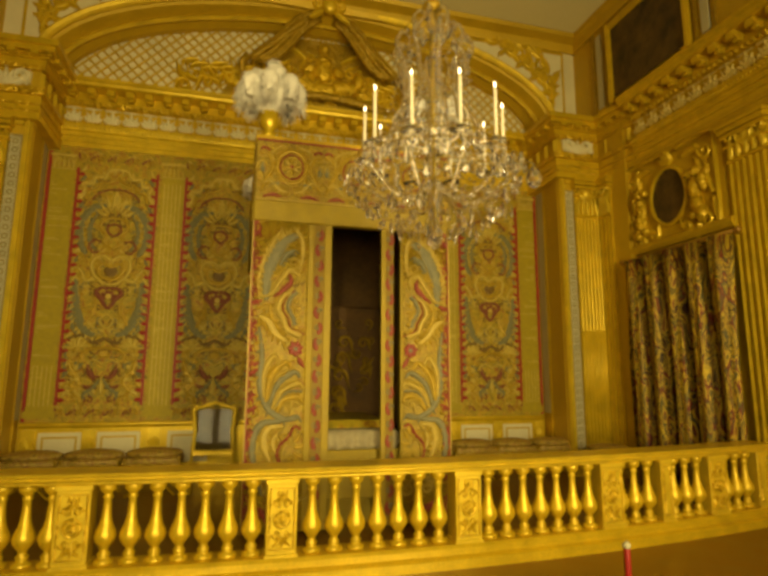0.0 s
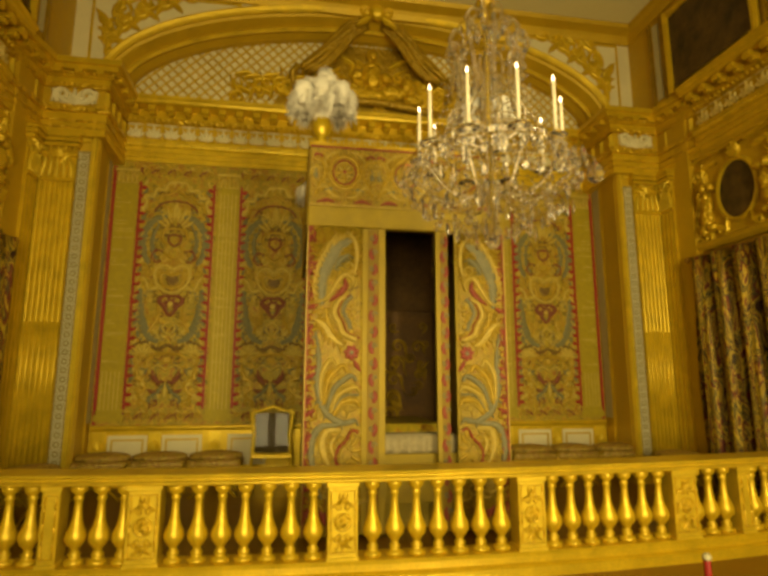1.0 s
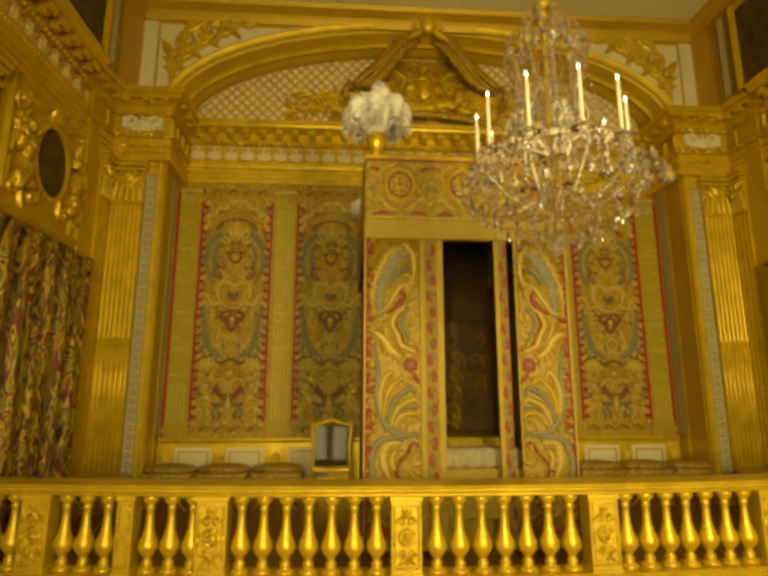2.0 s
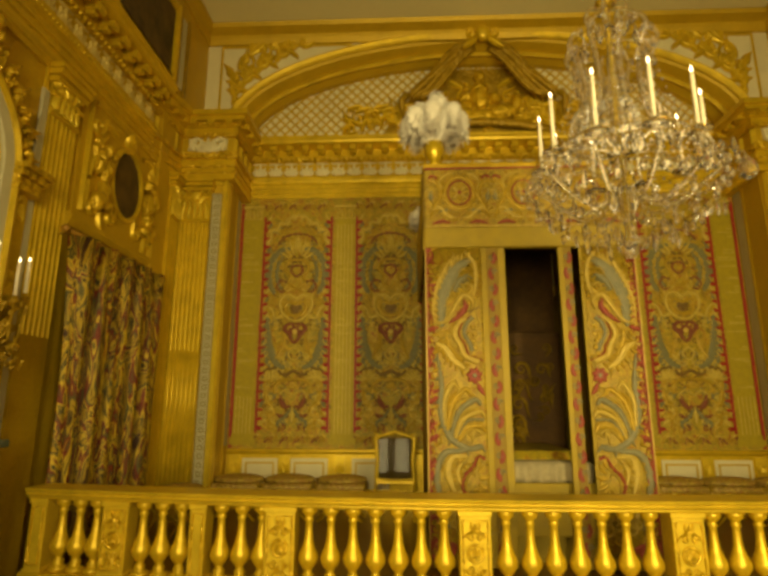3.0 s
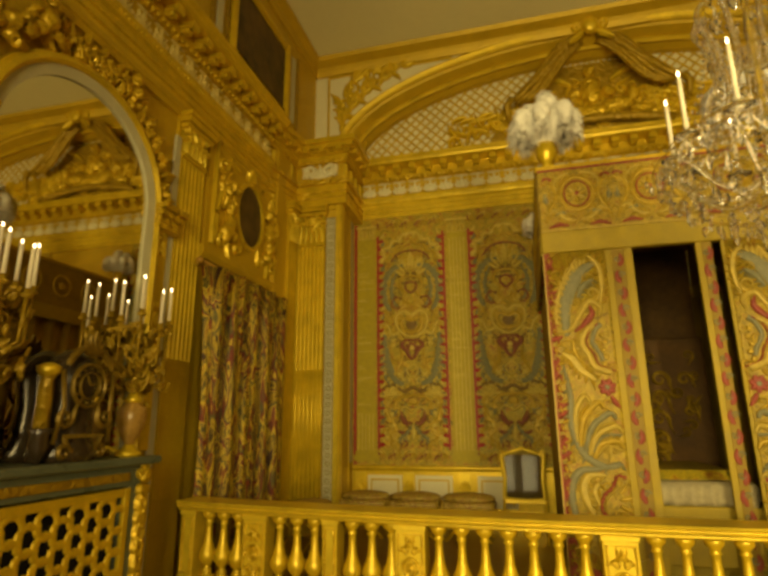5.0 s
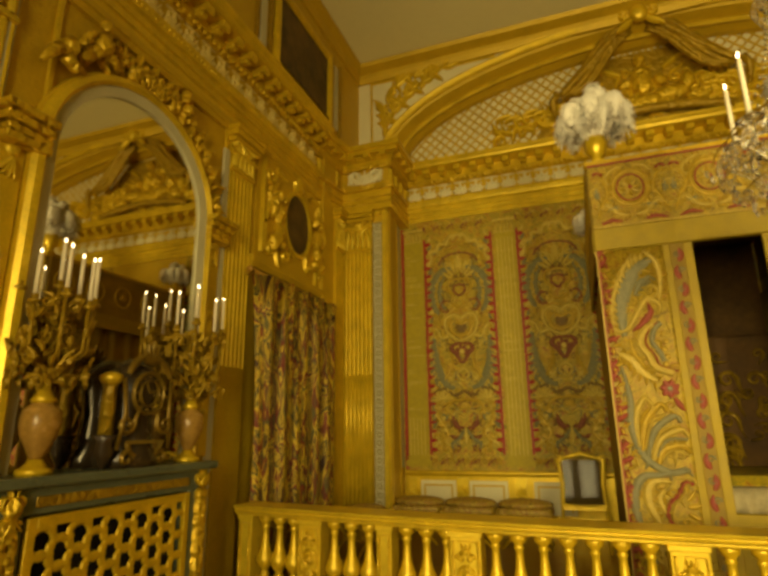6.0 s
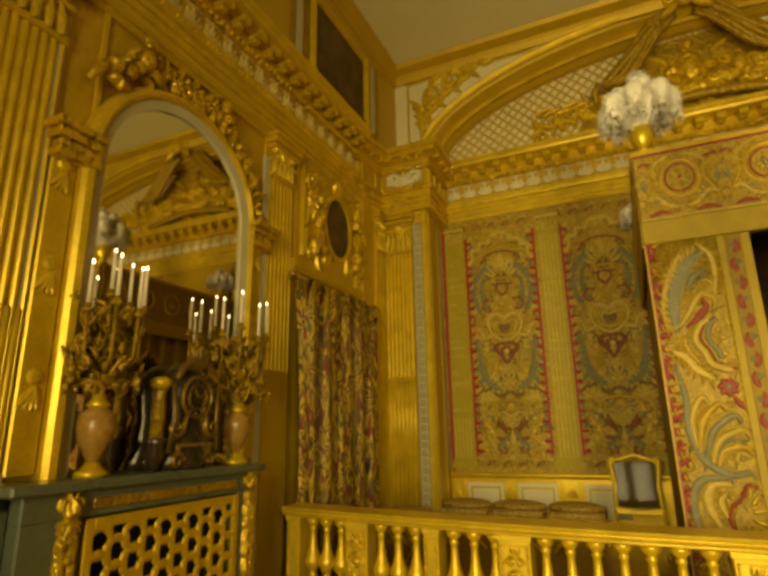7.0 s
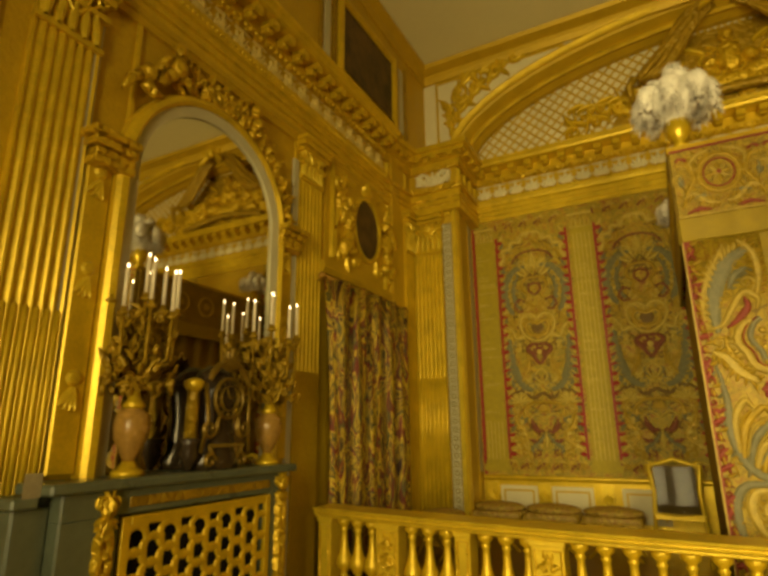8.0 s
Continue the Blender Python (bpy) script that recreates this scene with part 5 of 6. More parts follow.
def overdoor(s):
    # curtain
    c0, c1, zr = (4.66, 6.5, 3.18) if s < 0 else (4.82, 6.66, 3.33)
    yo, zo = (5.69, 4.08) if s < 0 else (5.84, 4.12)
    cu = thing("door_curtain", "gold and brown embroidered portiere hanging from a rod", "curtain", "portieres")
    bm = bmesh.new()
    n, rows = 90, 8
    g = []
    for i in range(n + 1):
        t = i / n
        col = []
        for j in range(rows + 1):
            f = j / rows
            d = 0.03 + 0.27 * abs(math.sin(t * 5 * math.pi + 0.3 + 0.22 * math.sin(4 * f))) ** 0.7 + 0.016 * math.sin(t * 17 * 2 * math.pi + 2 * f)
            col.append(bm.verts.new((s * (WX - d), c0 + (c1 - c0) * t, FOOT[s] + 0.02 + (zr - 0.05 - FOOT[s]) * f)))
        g.append(col)
    for a, b in zip(g, g[1:]):
        for j in range(rows):
            bm.faces.new((a[j], b[j], b[j + 1], a[j + 1]))
    ext = bmesh.ops.extrude_face_region(bm, geom=bm.faces[:])
    bmesh.ops.translate(bm, verts=[v for v in ext["geom"] if isinstance(v, bmesh.types.BMVert)], vec=(s * 0.012, 0, 0))
    bmesh.ops.recalc_face_normals(bm, faces=bm.faces[:])
    c = part("cloth", bm, PORTIERE, cu, smooth=True)
    rod = tube(bmesh.new(), [side(s, c0 - 0.1, zr, 0.14), side(s, c1 + 0.1, zr, 0.14)], 0.022, 8)
    for y in (c0 - 0.1, c1 + 0.1):
        blob(rod, side(s, y, zr, 0.14), (0.045, 0.045, 0.045), 1)
    part("rod", rod, BROWN, cu, "dark wooden curtain rod", True)
    part("bracket", B(*sorted((s * WX, s * (WX - 0.14))), c0 - 0.06, c0 - 0.02, zr - 0.03, zr + 0.03), GOLD_DARK, cu)
    part("bracket", B(*sorted((s * WX, s * (WX - 0.14))), c1 + 0.02, c1 + 0.06, zr - 0.03, zr + 0.03), GOLD_DARK, cu)
    # oval portrait in its carved surround
    ov = thing("oval_portrait", "dark oval portrait in a carved gilt surround over the curtain", "painting", "oval portraits")
    fl = Flat(side(s, yo, zo, 0.03), (0, s, 0), (0, 0, 1), 0.05)
    fl.n = Vector((-s, 0, 0))
    cv = bmesh.new()
    vs = [cv.verts.new(fl.p(0.30 * math.cos(2 * math.pi * k / 32), 0.39 * math.sin(2 * math.pi * k / 32), 0.01)) for k in range(32)]
    cv.faces.new(vs)
    ext = bmesh.ops.extrude_face_region(cv, geom=cv.faces[:])
    bmesh.ops.translate(cv, verts=[v for v in ext["geom"] if isinstance(v, bmesh.types.BMVert)], vec=(s * 0.03, 0, 0))
    bmesh.ops.recalc_face_normals(cv, faces=cv.faces[:])
    part("canvas", cv, PAINTING, ov)
    fr = sweep(bmesh.new(), [(0, 0), (0.035, 0.0), (0.05, 0.03), (0.03, 0.055), (0.0, 0.06)], [(*fl.p(0.30 * math.cos(2 * math.pi * k / 32), 0.39 * math.sin(2 * math.pi * k / 32)), -s, 0, 0, *(math.cos(2 * math.pi * k / 32) * fl.r + math.sin(2 * math.pi * k / 32) * fl.u)) for k in range(32)], True)
    part("frame", fr, GOLD, ov, "gilt oval frame")
    part("back_panel", B(*sorted((s * WX, s * (WX - 0.03))), c0 + 0.1, c1 + 0.12, zr + 0.09, 4.68), GOLD_DULL, ov)
    sw = bmesh.new()
    for sg in (-1, 1):
        # carved winged supporters as plain rounded forms
        bm = bmesh.new()
        for y, z, ry, rz in ((0.50, -0.05, 0.09, 0.18), (0.53, 0.17, 0.07, 0.09), (0.50, -0.28, 0.10, 0.15), (0.58, -0.42, 0.08, 0.12), (0.42, 0.16, 0.06, 0.07), (0.62, 0.02, 0.06, 0.16), (0.44, -0.42, 0.07, 0.07)):
            blob(bm, fl.p(sg * y, z, 0.04), (0.09, ry, rz), 2, 0.35, y * 10)
        fl.leaf(bm, sg * 0.55, 0.05, 0.36, 0.06, 90 - 25 * sg, 60 * sg)
        fl.leaf(bm, sg * 0.6, 0.0, 0.3, 0.05, 90 - 45 * sg, 60 * sg)
        tagged(part("supporter", bm, CARVED, ov, "carved gilt supporter of rounded forms", True), kind="stuff")
        fl.scroll(sw, sg * 0.68, 0.40, 0.11, sg, 90 + 90 * sg, 1.3, 0.3, 0.15)
        fl.scroll(sw, sg * 0.62, -0.52, 0.12, -sg, 90 + 90 * sg, 1.3, 0.3, 0.2)
        fl.scroll(sw, sg * 0.3, -0.5, 0.08, sg, 90 + 90 * sg, 1.3, 0.3, 0.15)
        fl.leaf(sw, sg * 0.3, 0.47, 0.35, 0.05, 90 - 60 * sg, -60 * sg)
        fl.leaf(sw, sg * 0.2, -0.5, 0.4, 0.05, 90 - 80 * sg, 30 * sg)
        fl.leaf(sw, sg * 0.75, -0.2, 0.45, 0.05, 90 + 10 * sg, 30 * sg)
        fl.leaf(sw, sg * 0.76, -0.25, 0.35, 0.04, -90 - 10 * sg, 30 * sg)
        fl.ribbon(sw, [(sg * 0.82, -0.6), (sg * 0.82, 0.62), (sg * 0.5, 0.68), (sg * 0.2, 0.62)], 0.025)
    fl.palm(sw, 0, 0.46, 0.2, 0.04)
    tagged(part("scroll_carving", sw, GOLD, ov, smooth=True), kind="stuff")
    # lintel moulding under the overdoor
    part("lintel", moulding(bmesh.new(), [(0, zr + 0.08), (0.07, zr + 0.08), (0.10, zr + 0.14), (0.10, zr + 0.19), (0.05, zr + 0.22), (0, zr + 0.22)], (s * WX, c0 + 0.01, 0), (s * WX, c1 + 0.2, 0), (-s, 0, 0)), GOLD_DULL, ov)
    # attic painting
    pa = thing("attic_painting", "large dark painting in a gilt frame above the cornice", "painting", "attic paintings")
    xa, p0, p1, zt = ATTIC, *((5.14, 6.60, 7.20) if s < 0 else (5.34, 6.86, 7.40))
    part("canvas", B(*sorted((s * (xa - 0.005), s * (xa - 0.03))), p0, p1, 6.12, zt), PAINTING, pa)
    bm = bmesh.new()
    for y0, y1, z0, z1 in ((p0 - 0.11, p0 + 0.01, 6.09, zt + 0.11), (p1 - 0.01, p1 + 0.11, 6.09, zt + 0.11), (p0 + 0.01, p1 - 0.01, zt - 0.01, zt + 0.11), (p0 + 0.01, p1 - 0.01, 6.09, 6.15)):
        box(bm, *sorted((s * (xa - 0.004), s * (xa - 0.07))), y0, y1, z0, z1, 0.015)
        box(bm, *sorted((s * (xa - 0.004), s * (xa - 0.09))), y0 + 0.03, y1 - 0.03, z0 + 0.03 if z1 - z0 < 0.2 else z0, z1 - 0.03 if z1 - z0 < 0.2 else z1, 0.008)
    part("frame", bm, GOLD, pa, "gilt picture frame")
    for y0, y1 in ((p1 + 0.26, p1 + 0.40), (p0 - 0.40, p0 - 0.26)):
        tagged(link("attic_strip", B(*sorted((s * (xa - 0.004), s * (xa - 0.03))), y0, y1, 6.15, zt + 0.1, bevel=0.008), GREY), "grey painted strip beside the attic painting", "panel", "attic strips", "structure")
    for y0 in (p1 + 0.16, p1 + 0.46, p0 - 0.20, p0 - 0.50):
        part("inner_bead", B(*sorted((s * (xa - 0.004), s * (xa - 0.04))), y0, y0 + 0.05, 6.1, zt + 0.2), GOLD_DARK, pa)
    on_wall(cu, s)
    on_wall(ov, s)


overdoor(-1)
overdoor(1)

# ---- chimneypiece with arched mirror on the west wall ----
mir = thing("chimney_mirror", "tall arched mirror in white and gilt frame over the mantel", "mirror")
YM, HW, ZS, ZB = 3.05, 0.74, 3.43, 1.31
xm = -WX + 0.06
arch_pts = [(YM - HW, ZB)] + [(YM - HW * math.cos(math.pi * k / 24), ZS + 0.72 * math.sin(math.pi * k / 24)) for k in range(25)] + [(YM + HW, ZB)]
bm = bmesh.new()
bm.faces.new([bm.verts.new((xm, y, z)) for y, z in arch_pts])
ext = bmesh.ops.extrude_face_region(bm, geom=bm.faces[:])
bmesh.ops.translate(bm, verts=[v for v in ext["geom"] if isinstance(v, bmesh.types.BMVert)], vec=(-0.03, 0, 0))
bmesh.ops.recalc_face_normals(bm, faces=bm.faces[:])
part("glass", bm, MIRROR, mir, "old mirror glass")


def round_frame(prof):
    path = []
    for i, (y, z) in enumerate(arch_pts):
        if i in (0, 1):
            o = (0, -1, 0)
        elif i >= len(arch_pts) - 2:
            o = (0, 1, 0)
        else:
            k = i - 1
            oy, oz = -math.cos(math.pi * k / 24) / HW, math.sin(math.pi * k / 24) / 0.72
            l = math.hypot(oy, oz)
            o = (0, oy / l, oz / l)
        path.append((xm, y, z, *o, 1, 0, 0))
    return sweep(bmesh.new(), prof, path)


part("white_frame", round_frame([(0, -0.05), (0.0, 0.02), (0.085, 0.035), (0.085, -0.05)]), GREY, mir, "grey white inner frame")
part("gilt_frame", round_frame([(0.085, -0.05), (0.085, 0.05), (0.11, 0.075), (0.15, 0.06), (0.175, 0.03), (0.175, -0.05)]), GOLD, mir, "gilt outer moulding")
for sg in (-1, 1):
    bm = bmesh.new()
    for zz, w in ((3.30, 0.03), (3.36, 0.02), (3.42, 0.05), (3.48, 0.08)):
        box(bm, -WX + 0.003, xm + 0.07 + w, *sorted((YM + sg * (HW + 0.08), YM + sg * (HW + 0.36 + w))), zz, zz + 0.055, 0.008)
    part("impost", bm, CARVED, mir)
    ro = bmesh.new()
    f4 = Flat((-WX + 0.051, YM + sg * (HW + 0.27), 0), (0, -1, 0), (0, 0, 1), 0.03)
    f4.n = Vector((1, 0, 0))
    for zz in (3.28, 2.6, 1.9):
        f4.disc(ro, 0, zz, 0.05)
        for k in range(4):
            f4.leaf(ro, 0, zz - 0.06, 0.14, 0.025, -110 + 15 * k, 20)
    tagged(part("stile_ornament", ro, GOLD_BRIGHT, mir), kind="stuff")
bm = bmesh.new()
fl = Flat((xm + 0.0, YM, 4.38), (0, -1, 0), (0, 0, 1), 0.06)
fl.n = Vector((1, 0, 0))
# a reclining and a seated form with raised arms, built from tapered rounded limbs
for pts, rad in (([(0.62, -0.20), (0.70, -0.16), (0.78, -0.19), (0.86, -0.26)], [0.05, 0.075, 0.07, 0.05]), ([(0.84, -0.24), (0.92, -0.32), (0.98, -0.44)], [0.05, 0.04, 0.02]), ([(0.82, -0.30), (0.74, -0.34), (0.66, -0.33)], [0.05, 0.045, 0.02]),
                 ([(0.72, -0.13), (0.66, -0.04), (0.58, -0.06)], [0.035, 0.03, 0.02]), ([(0.55, -0.10), (0.53, 0.0), (0.54, 0.08)], [0.06, 0.08, 0.05]), ([(0.55, 0.05), (0.64, 0.02), (0.70, -0.06)], [0.035, 0.03, 0.02]), ([(0.53, -0.08), (0.44, -0.06), (0.38, -0.14)], [0.05, 0.04, 0.02]), ([(0.52, 0.06), (0.44, 0.12), (0.40, 0.05)], [0.03, 0.028, 0.02])):
    tube(bm, [fl.p(a, z, 0.07) for a, z in pts], rad, 8)
for a, z, q in ((0.545, 0.155, 0.05), (0.60, -0.11, 0.05), (-0.36, 0.11, 0.055), (-0.39, 0.0, 0.05)):
    blob(bm, fl.p(a, z, 0.09), (q, q, q * 1.1), 2)
fl.ring(bm, -0.38, 0.11, 0.105, 0.018, 1.1)
# garland along the arch and pendant sprays beyond it
for k in range(22):
    t = k / 21
    ang = math.radians(58 + 96 * t)
    gx, gz = 1.02 * math.cos(ang), -0.95 + 1.03 * math.sin(ang)
    fl.leaf(bm, gx, gz, 0.15, 0.038, math.degrees(ang) + 90 + 50 * (-1) ** k, 40 * (-1) ** k, 1.0)
    fl.disc(bm, gx, gz + 0.03 * (-1) ** k, 0.032, 1.3, 1, 7)
for k in range(9):
    ang = math.radians(128 + 44 * k / 8)
    gx, gz = 0.99 * math.cos(ang), -0.95 + 0.99 * math.sin(ang)
    fl.leaf(bm, gx, gz, 0.12, 0.03, math.degrees(ang) + 90 + 40 * (-1) ** k, 40 * (-1) ** k, 1.0)
    fl.scroll(bm, gx, gz, 0.035, (-1) ** k, 60 * k, 1.2, 0.36, 0.04, 0.9)
    fl.disc(bm, gx, gz, 0.028, 1.4, 1, 7)
for k in range(14):
    fl.scroll(bm, 0.30 - 0.045 * k, 0.02 + 0.05 * math.sin(2.3 * k), 0.05, (-1) ** k, 75 * k, 1.2, 0.34, 0.07)
part("crest_carving", bm, CARVED, mir, "carved gilt crest over the mirror", True)
on_wall(mir, -1)
for sg in (-1, 1):
    c0 = YM + sg * (HW + 0.27)
    st = tagged(link("mirror_stile", B(-WX + 0.004, -WX + 0.05, c0 - 0.09, c0 + 0.09, 1.33, 3.42, bevel=0.01), GOLD), "gilded flat stile beside the mirror", "panel", "mirror stiles", "structure")
    on_wall(st, -1)
    st = tagged(link("wall_strip", B(-WX + 0.004, -WX + 0.037, YM + sg * (HW + 0.41) - 0.045, YM + sg * (HW + 0.41) + 0.045, FOOT[-1], 4.4, bevel=0.008), GREY), "grey white painted strip between pilaster and mirror", "panel", "wall strips", "structure")
    on_wall(st, -1)

ch = thing("chimneypiece", "blue-grey marble chimneypiece with gilt mounts", "fireplace")
xc_ = -4.28
part("shelf", B(-WX, xc_ + 0.03, 1.80, 3.90, 1.25, 1.31, bevel=0.012), MARBLE, ch, "grey marble mantel shelf")
part("frieze", B(-WX, xc_ - 0.03, 1.90, 3.84, 1.10, 1.25, bevel=0.01), MARBLE, ch)
part("jamb", B(-WX, xc_ - 0.03, 1.90, 2.27, FOOT[-1], 1.11, bevel=0.01), MARBLE, ch)
part("jamb", B(-WX, xc_ - 0.03, 3.62, 3.84, FOOT[-1], 1.11, bevel=0.01), MARBLE, ch)
fl = Flat((xc_ - 0.03, 0, 0), (0, -1, 0), (0, 0, 1), 0.045)
fl.n = Vector((1, 0, 0))
for y in (2.17, 3.75):
    bm = bmesh.new()
    for k in range(10):
        for sg in (-1, 1):
            fl.leaf(bm, -y + 0.01 * sg, 1.04 - 0.1 * k, 0.17, 0.035, -90 + 28 * sg, -40 * sg)
        fl.disc(bm, -y, 1.0 - 0.1 * k, 0.03, 1.3, 1, 8)
    for sg in (-1, 1):
        fl.scroll(bm, -y + 0.035 * sg, 1.19, 0.045, sg, 90 + 90 * sg, 1.4, 0.35, 0.06)
    fl.palm(bm, -y, 1.1, 0.12, 0.02, -90)
    blob(bm, (xc_ - 0.005, y, 1.16), (0.045, 0.05, 0.06), 2, 0.3, y)
    tagged(part("gilt_mount", bm, CARVED, ch, "gilt bronze corner mount", True), kind="stuff")
part("frieze_strip", B(xc_ - 0.03, xc_ - 0.015, 2.32, 3.6, 1.14, 1.20, bevel=0.005), GOLD_DARK, ch)
part("side_block", B(-WX, xc_ - 0.12, 1.70, 1.90, FOOT[-1], 1.19, bevel=0.012), MARBLE, ch)
part("side_shelf", B(-WX, xc_ - 0.06, 1.66, 1.80, 1.19, 1.25, bevel=0.012), MARBLE, ch)
cd = tagged(link("paper_card", prism(bmesh.new(), [(-4.35, 1.71), (-4.345, 1.80), (-4.341, 1.80), (-4.346, 1.71)], 1.245, 1.37), LINEN), "small white paper card on the mantel's end", "card")
on_wall(cd, -1)
on_wall(ch, -1)
scr = thing("fire_grille", "gilt pierced screen with round holes in the fireplace", "screen")
GY0, GY1, GX = 2.28, 3.62, -4.31
part("frame", box(box(box(B(GX - 0.02, GX + 0.015, GY0, GY0 + 0.06, 0.16, 1.09, bevel=0.006), GX - 0.02, GX + 0.015, GY1 - 0.06, GY1, 0.16, 1.09, 0.006), GX - 0.02, GX + 0.015, GY0 + 0.06, GY1 - 0.06, 1.03, 1.09, 0.006), GX - 0.02, GX + 0.015, GY0 + 0.06, GY1 - 0.06, 0.16, 0.22, 0.006), GOLD, scr)
bm = bmesh.new()
fl = Flat((GX, 0, 0), (0, -1, 0), (0, 0, 1), 0.014)
fl.n = Vector((1, 0, 0))
ky = 0
y = GY0 + 0.11
while y < GY1 - 0.05:
    for j in range(8):
        z = 0.95 - 0.145 * j - (0.0725 if ky % 2 else 0)
        if z > 0.24:
            fl.ring(bm, -y, z, 0.080, 0.026, 1, 1, 12)
            fl.disc(bm, -y - 0.062, z + 0.073, 0.028, 1.2, 1, 7)
    y += 0.126
    ky += 1
tagged(part("pierced_plate", bm, GOLD, scr, "pierced gilt plate"), kind="stuff")
# solid black block in place of the shaded hollow behind the holes
part("firebox", B(-WX + 0.02, GX - 0.1, GY0, GY1, 0.16, 1.09), BLACK, scr, "solid black block painted as the shade behind the screen")
on_wall(scr, -1)


# ---- objects on the mantel ----
def candelabrum(at, seed):
    ob = thing("candelabrum", "gilt candelabrum with ivory candles on a pink marble vase", "candelabrum", "mantel candelabra", at=at)
    part("foot", lathe(bmesh.new(), [(0.10, 0), (0.10, 0.03), (0.07, 0.045), (0.05, 0.07), (0.04, 0.09)], 16), GOLD, ob, smooth=True)
    part("vase", lathe(bmesh.new(), [(0.035, 0.09), (0.05, 0.12), (0.10, 0.22), (0.115, 0.30), (0.105, 0.37), (0.06, 0.41), (0.05, 0.44)], 18), PINK, ob, "pink veined marble vase", True)
    part("collar", lathe(bmesh.new(), [(0.06, 0.41), (0.075, 0.43), (0.05, 0.46), (0.03, 0.50), (0.03, 0.62)], 14), GOLD, ob, smooth=True)
    rnd = random.Random(seed)
    lv = bmesh.new()
    for k in range(170):
        a, rr, z = rnd.uniform(0, 6.28), rnd.uniform(0.02, 0.23), rnd.uniform(0.48, 1.0)
        fl = Flat((rr * math.cos(a), rr * math.sin(a), z), (-math.sin(a), math.cos(a), 0), (math.cos(a) * 0.3, math.sin(a) * 0.3, 0.95), 0.02)
        fl.leaf(lv, 0, 0, rnd.uniform(0.05, 0.10), 0.017, rnd.uniform(30, 150), rnd.uniform(-60, 60))
        if k % 3 == 0:
            fl.scroll(lv, 0, 0.02, 0.045, 1 if k % 2 else -1, rnd.uniform(0, 360), 1.2, 0.3, 0.05)
    part("foliage", lv, GOLD_DARK, ob, "gilt leafy branches")
    for k in range(9):
        a = 2 * math.pi * k / 8 + 0.3
        r0 = 0.21 if k < 8 else 0.0
        h = 0.98 + 0.05 * (k % 3) if k < 8 else 1.12
        c = (r0 * math.cos(a), r0 * math.sin(a))
        arm = bmesh.new()
        tube(arm, [(0, 0, 0.58), (c[0] * 0.5, c[1] * 0.5, 0.66), (c[0] * 0.95, c[1] * 0.95, 0.72), (c[0], c[1], h)], 0.011, 6)
        lathe(arm, [(0.012, 0), (0.04, 0.015), (0.03, 0.03), (0.018, 0.035), (0.022, 0.06)], 10, (c[0], c[1], h))
        am = part("arm", arm, GOLD_DARK, ob, smooth=True)
        part("candle", lathe(bmesh.new(), [(0.0145, 0.05), (0.0135, 0.31), (0.006, 0.318)], 8, (c[0], c[1], h)), WAX, am, "ivory candle", True)
        part("flame_bulb", lathe(bmesh.new(), [(0.004, 0.318), (0.008, 0.33), (0.003, 0.345)], 6, (c[0], c[1], h)), BULB, am, smooth=True)
    return ob


ca = candelabrum((-4.42, 2.37, 1.31), 1)
cb = copy_thing(ca, pose(-4.42, 3.70, 1.31, 0, 0, 65))
on_wall(ca, -1)
on_wall(cb, -1)
clock = thing("mantel_clock", "ebony and gilt bracket clock on the mantel", "clock", at=(-4.46, 3.09, 1.31))
clock.scale = (1, 1.2, 1.2)
part("case", lathe(bmesh.new(), [(0.20, 0), (0.21, 0.05), (0.17, 0.12), (0.15, 0.3), (0.17, 0.42), (0.18, 0.5), (0.13, 0.58), (0.06, 0.63)], 16, squash=0.9), EBONY, clock, "ebony case", True)
bm = bmesh.new()
fl = Flat((0.155, 0, 0), (0, -1, 0), (0, 0, 1), 0.03)
fl.n = Vector((1, 0, 0))
fl.ring(bm, 0, 0.42, 0.12, 0.011)
fl.ring(bm, 0, 0.42, 0.075, 0.006)
for k in range(12):
    fl.disc(bm, 0.095 * math.sin(math.pi * k / 6), 0.42 + 0.095 * math.cos(math.pi * k / 6), 0.011, 0.6, 1, 6)
fl.leaf(bm, 0, 0.42, 0.07, 0.006, 60)
fl.leaf(bm, 0, 0.42, 0.05, 0.006, 160)
fl.ring(bm, 0, 0.14, 0.13, 0.014, 0.7, 1, 16, 180, 360)
fl.bar(bm, -0.14, 0.14, 0.13, 0.15)
for sg in (-1, 1):
    fl.scroll(bm, sg * 0.15, 0.24, 0.06, sg, 90 + 90 * sg, 1.4, 0.3, 0.08)
    fl.leaf(bm, sg * 0.17, 0.52, 0.2, 0.025, 90 + 20 * sg, 50 * sg)
    fl.scroll(bm, sg * 0.13, 0.05, 0.05, -sg, 90 + 90 * sg, 1.3, 0.35, 0.06)
    tube(bm, [fl.p(sg * 0.2, 0.1, 0.0), fl.p(sg * 0.17, 0.3, 0.02), fl.p(sg * 0.19, 0.5, 0.0)], 0.014, 6)
fl.palm(bm, 0, 0.6, 0.14, 0.02)
tagged(part("gilt_mount", bm, CLOCK_GILT, clock, "gilt dial and scroll mounts", True), kind="stuff")
on_wall(clock, -1)


